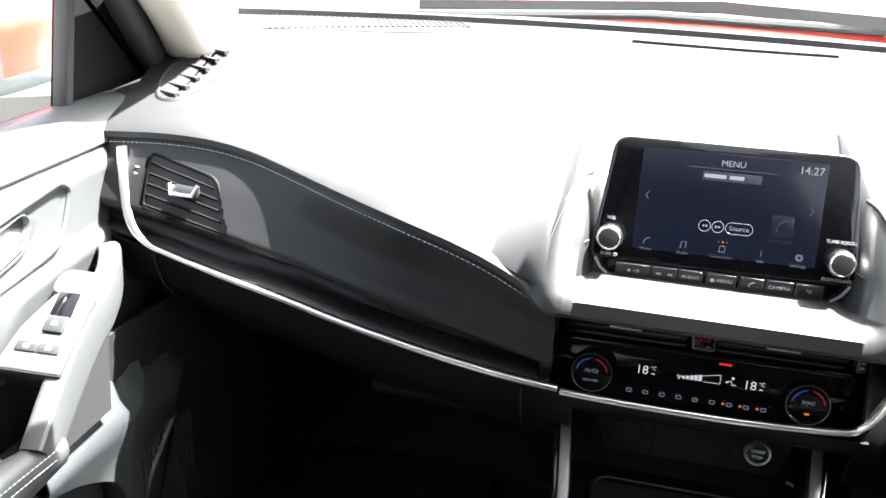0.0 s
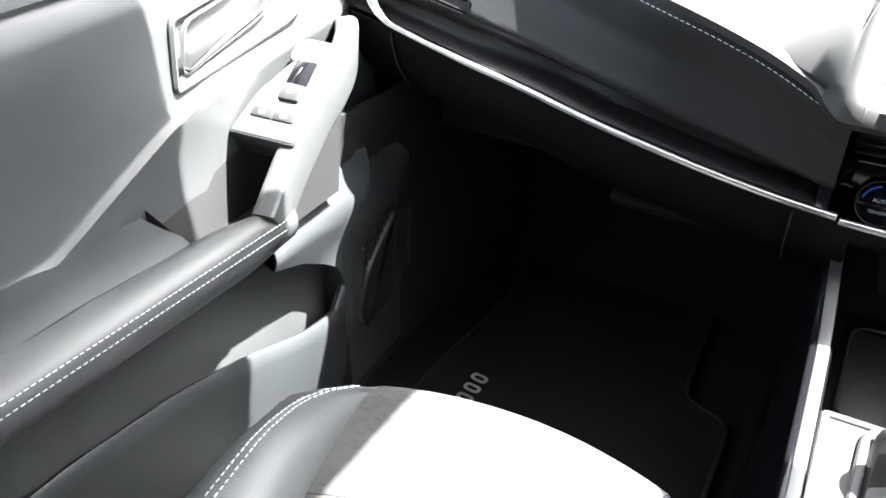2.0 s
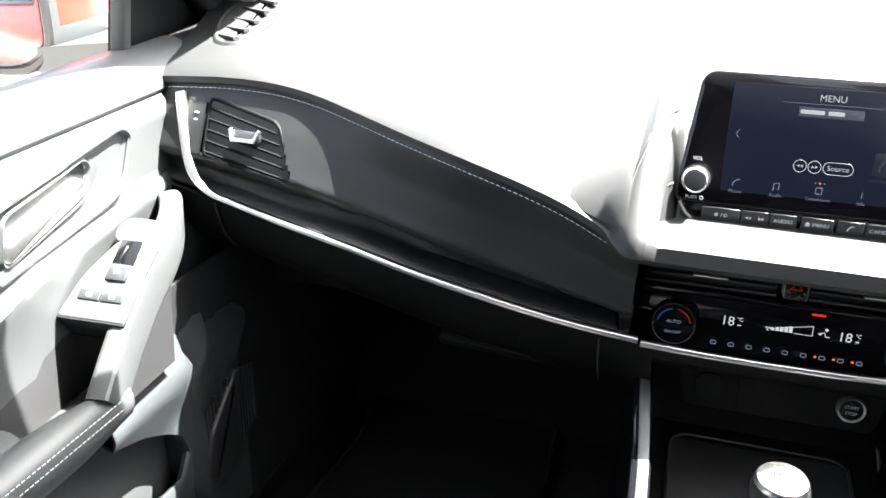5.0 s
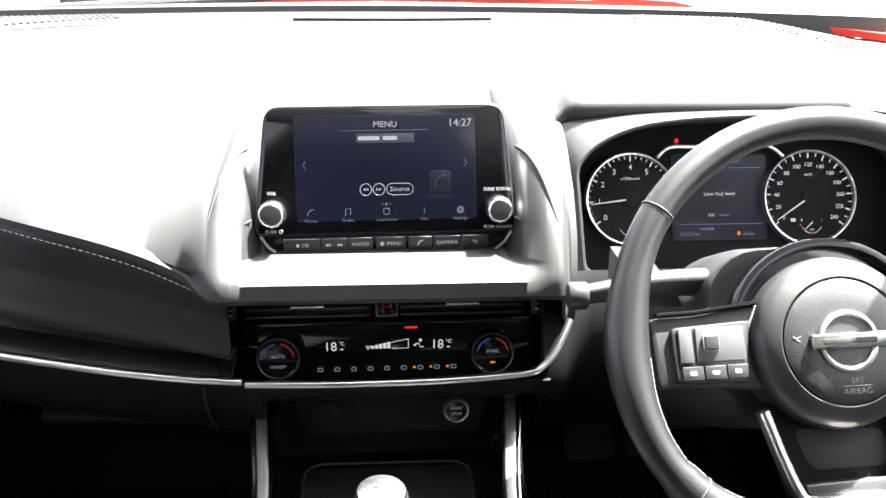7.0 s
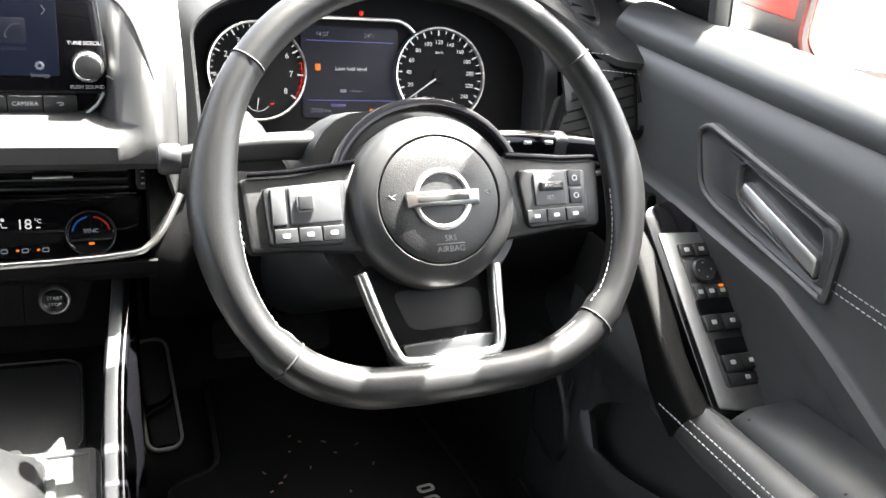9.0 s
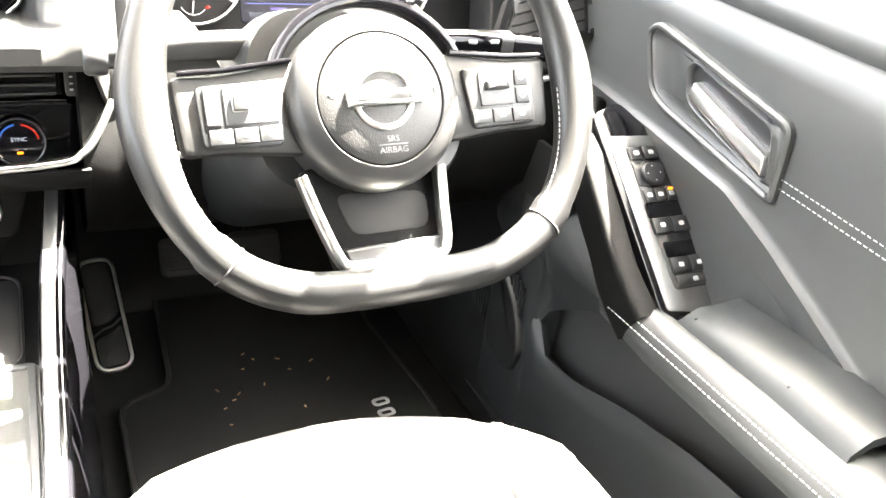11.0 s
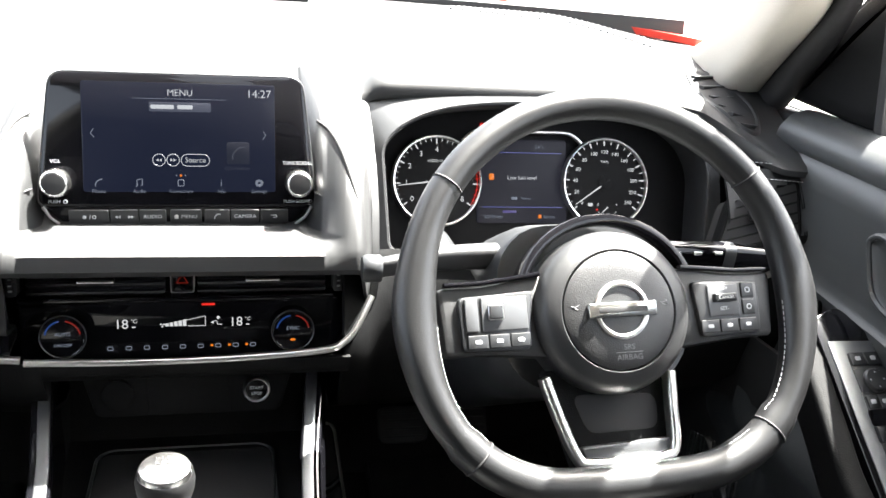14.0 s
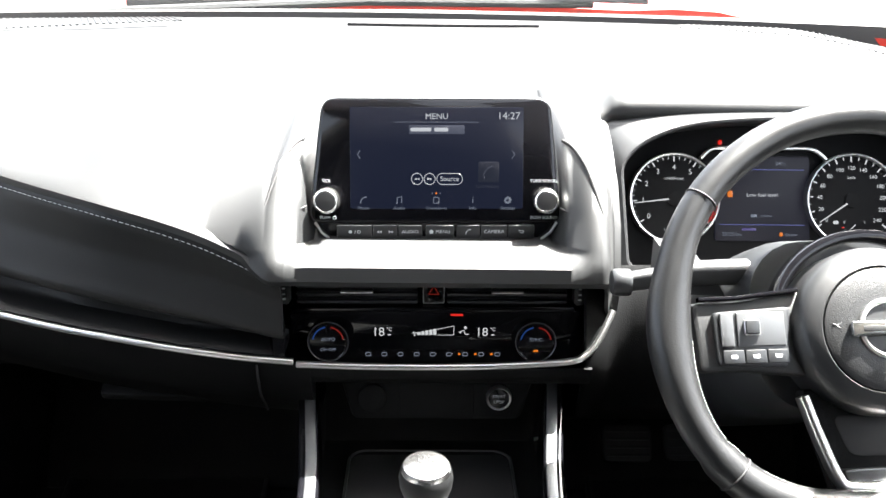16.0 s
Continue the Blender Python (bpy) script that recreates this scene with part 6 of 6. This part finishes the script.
        part("pull_cup", joined(loft(cup), ([cup[-1][0], cup[-1][1], cup[-1][2], cup[-1][3]], [(0, 1, 2, 3)])), DARK, d, "deep dark pull cup")
    # hidden black sheet, added to stop red bounce from the outer skin
    part("inner_skin", loft([[(s * u, y, z) for u, z in ((0.775, 0.735), (0.785, 0.4), (0.775, 0.06))] for y in (0.2, -0.4, -1.0)]), DARK, d)
    t0 = -0.303 if driver else -0.320
    prof = ((0.0, 0.486), (-0.004, 0.494), (-0.06, 0.501), (-0.135, 0.507), (-0.20, 0.508))
    part("rest_tray", sheet([[(s * u, t0 + y, z + oz) for u, z in ((0.632, z1 - 0.05), (0.640, z1 - 0.006), (0.652, z1), (0.676, z1 + 0.001), (0.698, z1 + 0.004))] for y, z1 in prof], 0.008), DOOR_PLASTIC, d, "grey tray piece beside the armrest", 50)
    for y, z1 in ((-0.012, 0.4955), (-0.125, 0.5065)) if driver else ():
        part("tray_joint", sweep([(s * u, t0 + y - 0.012 * (u - 0.64) / 0.05, z1 + oz + 0.0012) for u in (0.640, 0.668, 0.697)], rr(0.0016, 0.003, 0.0006, 1)), DARK, d, "thin dark joint")
    # bin at the foot of the door, pocket opening and speaker pod before it
    rows = []
    for y in np.linspace(-0.055, -1.0, 34):
        zl = table(-y, (0.055, 0.062, 0.075, 0.086, 0.15, 0.245, 0.35, 0.48, 1.0), (0.300, 0.276, 0.262, 0.257, 0.267, 0.302, 0.329, 0.348, 0.36))[0]
        rows.append([(s * 0.672, y, 0.10), (s * 0.658, y, 0.14), (s * 0.652, y, zl - 0.022), (s * 0.653, y, zl - 0.005), (s * 0.657, y, zl), (s * 0.664, y, zl - 0.005), (s * 0.668, y, zl - 0.04)])
    part("door_bin", sheet(rows, 0.004), DOOR_PLASTIC, d, "black moulded door bin", 50)
    rows = []
    for y in list(np.linspace(-0.212, -0.062, 13)) + list(np.linspace(-0.056, 0.14, 12)):
        zl = table(-y, (-0.2, 0.057, 0.060, 0.072, 0.092, 0.154, 0.205, 0.30), (0.12, 0.12, 0.290, 0.315, 0.332, 0.372, 0.394, 0.43))[0]
        f = smooth(0.06, 0.14, y)
        zt = max(table(-y, (-0.2, -0.03, 0.02, 0.05, 0.12, 0.20, 0.30), (0.58, 0.57, 0.52, 0.485, 0.460, 0.432, 0.43))[0] + oz, zl + 0.004)
        col_ = []
        for t in np.linspace(0, 1, 9):
            z = mix(zl, zt, t)
            x = 0.658 - 0.30 * min(max(z - 0.345, 0), 0.06) + 0.055 * smooth(0.405, 0.475, z) + 0.05 * f - 0.006 * smooth(0.34, 0.24, z)
            col_.append((s * x, y, z))
        rows.append([(col_[0][0] + s * 0.03, y, zl + 0.012), (col_[0][0] + s * 0.004, y, zl + 0.001)] + col_)
    part("speaker_pod", sheet(rows, 0.003), DOOR_PLASTIC, d, "black rounded speaker pod", 60)
    gr = rpoly([(0.052, 0.345), (-0.026, 0.285), (-0.045, 0.235), (-0.030, 0.195), (0.045, 0.20)], [0.015, 0.02, 0.012, 0.010, 0.015], 4)
    part("speaker_grille", loft([[(s * u, y, z) for y, z in inset(gr, i)] for u, i in ((0.652, 0), (0.646, 0.001), (0.6445, 0.003), (0.6455, 0.010))], closed=True, caps=True), PLASTIC, d, "perforated black speaker grille", 50)
    return d


def switch(parent, m, x, y, w, h, mark=True, rise=0.004):
    k = part("switch", slab(rr(w, h, 0.0012, 2, x, y), -0.003, rise, 0.0012, m), PLASTIC_SMOOTH, parent, "grey-black window switch")
    if mark:
        part("switch_symbol", slab(rr(0.0062, 0.0045, 0.001, 2, x, y), rise - 0.0002, rise + 0.0003, 0.0001, m), PRINT, k)
    return k


def slope_frame(x, y, z, drop, turn=0):
    """A frame lying on the sloping rail top: y runs forwards and up."""
    return pose(x, y, z, drop, 0, turn)


car_door(-1)
car_door(1)
# passenger switch plate: one rocker, a flat finger-well patch and two lock keys
pl = thing("switch_plate", "brushed dark switch plate with one window switch on the door", "window switches", "door switch plates")
PM = slope_frame(-0.656, -0.155, 0.5645, 34, 3)
part("plate", slab(rpoly([(-0.042, -0.048), (0.032, -0.048), (0.032, 0.046), (-0.012, 0.046), (-0.034, 0.0)], [0.005, 0.004, 0.006, 0.010, 0.01], 4), -0.012, 0, 0.0015, PM), BRUSHED, pl, "brushed dark plate")
part("plate_front", slab(rr(0.074, 0.006, 0.002, 2, -0.005, -0.047), -0.035, -0.001, 0.0015, PM), PLASTIC_SMOOTH, pl)
# no recess: a raised black slab carries the finger well's shade
part("finger_well_patch", slab(rr(0.024, 0.030, 0.002, 2, 0.004, 0.030), 0, 0.0016, 0.0002, PM), PIANO, pl, "flat black patch with the finger well's shade in its colour")
switch(pl, PM, 0.004, 0.006, 0.023, 0.019)
for x in (-0.016, 0.009):
    switch(pl, PM, x, -0.022, 0.024, 0.011, True, 0.002)
part("rail_cap", slab(rr(0.050, 0.036, 0.014, 4, -0.002, 0.064), -0.010, 0.001, 0.004, PM @ pose(0, 0, 0, -8)), DOOR_SKIN, pl, "padded rail end")

# driver switch plate: mirror joystick, four window switches, lock
dp = thing("switch_plate", "brushed dark switch plate with mirror joystick and window switches", "window switches", "door switch plates")
DM = slope_frame(0.6835, -0.2005, 0.5050, 38.5, 1.5)
pl_line = rpoly([(-0.046, -0.092), (0.004, -0.126), (0.034, -0.114), (0.043, -0.087), (0.040, -0.04), (0.024, 0.090), (-0.010, 0.136), (-0.047, 0.120)], [0.006, 0.012, 0.02, 0.02, 0.03, 0.02, 0.012, 0.010], 4)
part("plate", slab(pl_line, -0.014, 0, 0.0015, DM), PIANO, dp, "gloss black plate")
part("brushed_plate", slab(rpoly([(-0.0385, -0.090), (0.020, -0.1005), (0.035, -0.080), (0.018, 0.093), (-0.0385, 0.095)], [0.004, 0.012, 0.012, 0.006, 0.004], 4), -0.003, 0.0014, 0.0006, DM), BRUSHED, dp, "brushed silver surround")
part("switch_panel", slab(rpoly([(-0.0225, -0.072), (0.0300, -0.0716), (0.0290, -0.05), (0.0125, 0.081), (-0.0225, 0.079)], 0.006, 4), -0.003, 0.0022, 0.0006, DM), PLASTIC_SMOOTH, dp, "dark switch panel")
for x in (-0.0135, 0.0045):
    switch(dp, DM, x, 0.073, 0.017, 0.014, True, 0.0045)
part("joystick_base", slab(rr(0.038, 0.026, 0.003, 3, -0.003, 0.050), -0.002, 0.0032, 0.0008, DM), PLASTIC_SMOOTH, dp)
js = part("mirror_joystick", lathe([(0.0128, 0.001), (0.0128, 0.006), (0.0112, 0.0078), (0.0, 0.0070)], 28, DM @ Matrix.Translation((-0.003, 0.0485, 0))), PLASTIC_SMOOTH, dp, "round mirror joystick")
for a in range(4):
    part("arrow", slab([(0.0072, -0.0012), (0.0090, 0), (0.0072, 0.0012)], 0.0072, 0.0079, 0.0001, DM @ Matrix.Translation((-0.003, 0.0485, 0)) @ pose(0, 0, 0, 0, 0, 90 * a)), PRINT, js)
for i, x in enumerate((-0.0150, -0.0015, 0.0120)):
    k = switch(dp, DM, x, 0.0265, 0.0125, 0.014, True, 0.0045)
    if i == 2:
        part("lamp", slab(rr(0.006, 0.003, 0.0008, 2, x, 0.0315), 0.0044, 0.0050, 0.0002, DM), AMBER, k, "lit amber lamp")
for y0, x0 in ((0.0105, -0.002), (-0.0315, 0.003)):
    # flat black slab, the shade of the well is in its colour
    part("finger_well_patch", slab(rr(0.044, 0.017, 0.003, 2, x0, y0), 0, 0.0026, 0.0002, DM), PIANO, dp, "flat black patch with the finger well's shade in its colour")
    for x in (x0 - 0.0112, x0 + 0.0112):
        switch(dp, DM, x, y0 - 0.0170, 0.0212, 0.0165, True, 0.006)
switch(dp, DM, 0.004, -0.0640, 0.044, 0.010, True, 0.0045)


# ---- door mirrors ----
def door_mirror(s):
    d = thing("door_mirror", "red-capped door mirror with grey shell and foot", "door mirror", "door mirrors")
    oy = 0.02 if s < 0 else -0.015
    mx = 1.06 if s < 0 else 1.105
    rows = []
    for y, k in ((0.115, 1.0), (0.14, 1.02), (0.19, 1.0), (0.25, 0.93), (0.31, 0.78), (0.35, 0.45)):
        rows.append([(s * (mx + x * k), y + oy - 0.25 * x, 0.764 + z * k) for x, z in rr(0.235, 0.175, 0.055, 6)])
    part("housing", loft(rows, closed=True, caps=True), RED, d, "glossy red mirror cap", 60)
    part("lower_shell", loft([[(s * (mx + x * k * 1.02), y + oy - 0.25 * x, 0.764 + min(z * k * 1.03, -0.026)) for x, z in rr(0.235, 0.175, 0.055, 6)] for y, k in ((0.112, 1.0), (0.14, 1.02), (0.19, 1.0), (0.25, 0.93), (0.31, 0.78), (0.35, 0.45))], closed=True, caps=True), GREY_SHELL, d, "grey lower shell", 60)
    fr_ = rr(0.235, 0.175, 0.055, 6)
    gm_ = Matrix(((s, 0, 0, s * mx), (-0.25, 0, -1, 0.112 + oy), (0, 1, 0, 0.764), (0, 0, 0, 1)))
    gt_ = Matrix(((s, 0, 0, s * mx), (-0.45, 0, -1, 0.085 + oy), (0, 1, 0, 0.764), (0, 0, 0, 1)))
    part("frame", ring(inset(fr_, -0.003), inset(fr_, 0.010), -0.01, 0.008, gm_, 0.003), GREY_SHELL, d, "grey mirror frame")
    part("mirror_glass", slab(inset(fr_, 0.012), -0.006, -0.002, 0.001, gt_), MIRROR, d, "mirror glass")
    part("foot", loft([[(s * u, y + oy, z) for u, z in ((0.80, 0.695), (0.80, 0.735), (0.90, 0.722), (0.97, 0.712), (1.0, 0.690), (0.93, 0.668), (0.84, 0.668))] for y in (0.13, 0.16, 0.24, 0.27)], closed=True, caps=True), GREY_SHELL, d, "grey mirror foot")
    return d


door_mirror(-1)
door_mirror(1)


# ---- front seats ----
def seat(s):
    d = thing("front_seat", "grey fabric seat with black leatherette bolsters and white stitching", "car seat", "front seats")
    cx = 0.319 if s < 0 else 0.296
    part("frame", moved(box(0.40, 0.42, 0.16, 0.02), pose(s * cx, -0.66, 0.17)), PLASTIC, d, "black seat base")

    def top(u, v):
        """Cushion surface: u across from -1 to 1, v from front 0 to back 1."""
        w = 0.122 - 0.034 * smooth(0.02, 0.5, v)
        y = -0.296 - 0.53 * v - 0.014 * u * u
        z = 0.437 - 0.028 * v + 0.016 * math.sin(min(v * 3, 1.57)) - 0.010 * u * u
        z -= 0.030 * (1 - min(v / 0.10, 1)) ** 2
        return Vector((s * cx + u * w, y, z))

    rows = []
    for v in np.linspace(0, 1, 26):
        rows.append([top(u, v) + Vector((0, 0, -0.0045 * math.exp(-((v - 0.30) / 0.010) ** 2))) for u in np.linspace(-1, 1, 21)])
    front = [[p + Vector((0, 0.010 * math.sin(k), -dz)) for p in rows[0]] for k, dz in ((0.6, 0.10), (1.2, 0.07), (1.0, 0.035), (0.4, 0.012))]
    part("cushion", loft(front + rows), FABRIC, d, "grey woven seat cushion", 60)
    # fore-and-aft weave channels
    part("cushion_seam", sweep([top(u, 0.30) + Vector((0, 0, -0.001)) for u in np.linspace(-1, 1, 21)], circle(0.0015, 6)), DARK, d)
    for e in (-1, 1):
        rows = []
        for v in np.linspace(0.0, 1, 30):
            b = top(e, v)
            k = min(max((v + 0.004) / 0.10, 0), 1) ** 0.45   # the front end is rounded off
            wid = 0.062 * k + 0.016 * smooth(0.1, 0.5, v) + 0.002
            hgt = 0.034 * smooth(0.02, 0.30, v)
            back = 0.030 * (1 - k) + 0.028                      # outer edge starts further back
            rows.append([(b.x + e * dx * wid, b.y - back * dx, b.z + dz * hgt - drop) for dx, dz, drop in (
                (-0.02, -0.15, 0.006), (0.0, 0.10, 0.001), (0.16, 0.65, 0.0), (0.36, 0.98, 0.0), (0.60, 1.0, 0.002), (0.84, 0.72, 0.006), (0.96, 0.25, 0.012), (1.0, -0.1, 0.022), (1.0, -0.3, 0.05), (0.96, -0.4, 0.10), (0.9, -0.4, 0.15))])
        cap_ = [[(p[0], p[1] + 0.010 - 0.012 * j, p[2] - 0.010 - 0.05 * j) for p in rows[0]] for j in (2, 1, 0)]
        part("bolster", loft(cap_ + rows), BOLSTER, d, "grey-black leatherette side bolster", 60)
        for f in (0.0, 0.13):
            pth = []
            for v, r in list(zip(np.linspace(0.0, 1, 30), rows))[2:]:
                u = 1.2 + f * 2.6 + 2.4 * smooth(0.0, 0.16, v)
                i = int(u)
                pth.append(Vector(tuple(mix(a, c, u - i) for a, c in zip(r[i], r[i + 1]))) + Vector((0, 0, 0.0008)))
            stitching(pth, d, 0.0062, 0.0044, 0.00055)
        stitching([Vector(r[6]) + Vector((e * 0.0006, 0, 0.0006)) for r in rows], d, 0.006, 0.0042, 0.00055, up=(e, 0, 0.5))
        part("bolster_piping", sweep([Vector(r[6]) for r in rows], circle(0.0016, 6)), BOLSTER, d, "stitched outer seam")
    bm_ = pose(s * cx, -1.04, 0.72, -16)
    part("backrest", moved(box(0.32, 0.10, 0.62, 0.05), bm_), FABRIC, d, "grey woven backrest")
    for e in (-1, 1):
        part("back_bolster", moved(box(0.07, 0.14, 0.56, 0.035), bm_ @ pose(e * 0.165, 0.03, 0)), LEATHER, d)
    part("headrest", moved(box(0.25, 0.10, 0.17, 0.045), pose(s * cx, -1.14, 1.11, -10)), LEATHER, d, "black headrest")
    return d


seat(-1)
seat(1)
# crumbs on the driver's mat
rng = random.Random(4)
geos = []
for _ in range(14):
    geos.append(moved(box(0.004 + 0.004 * rng.random(), 0.002, 0.0015, 0.0004), pose(rng.uniform(0.30, 0.50), rng.uniform(0.06, 0.25), 0.0732, 0, 0, rng.uniform(0, 180))))
cr = part("crumbs", joined(*geos), material("dry_crumbs", (0.35, 0.22, 0.12), 0.9))
tagged(cr, "small dry crumbs scattered on the driver's mat", "debris", kind="stuff")
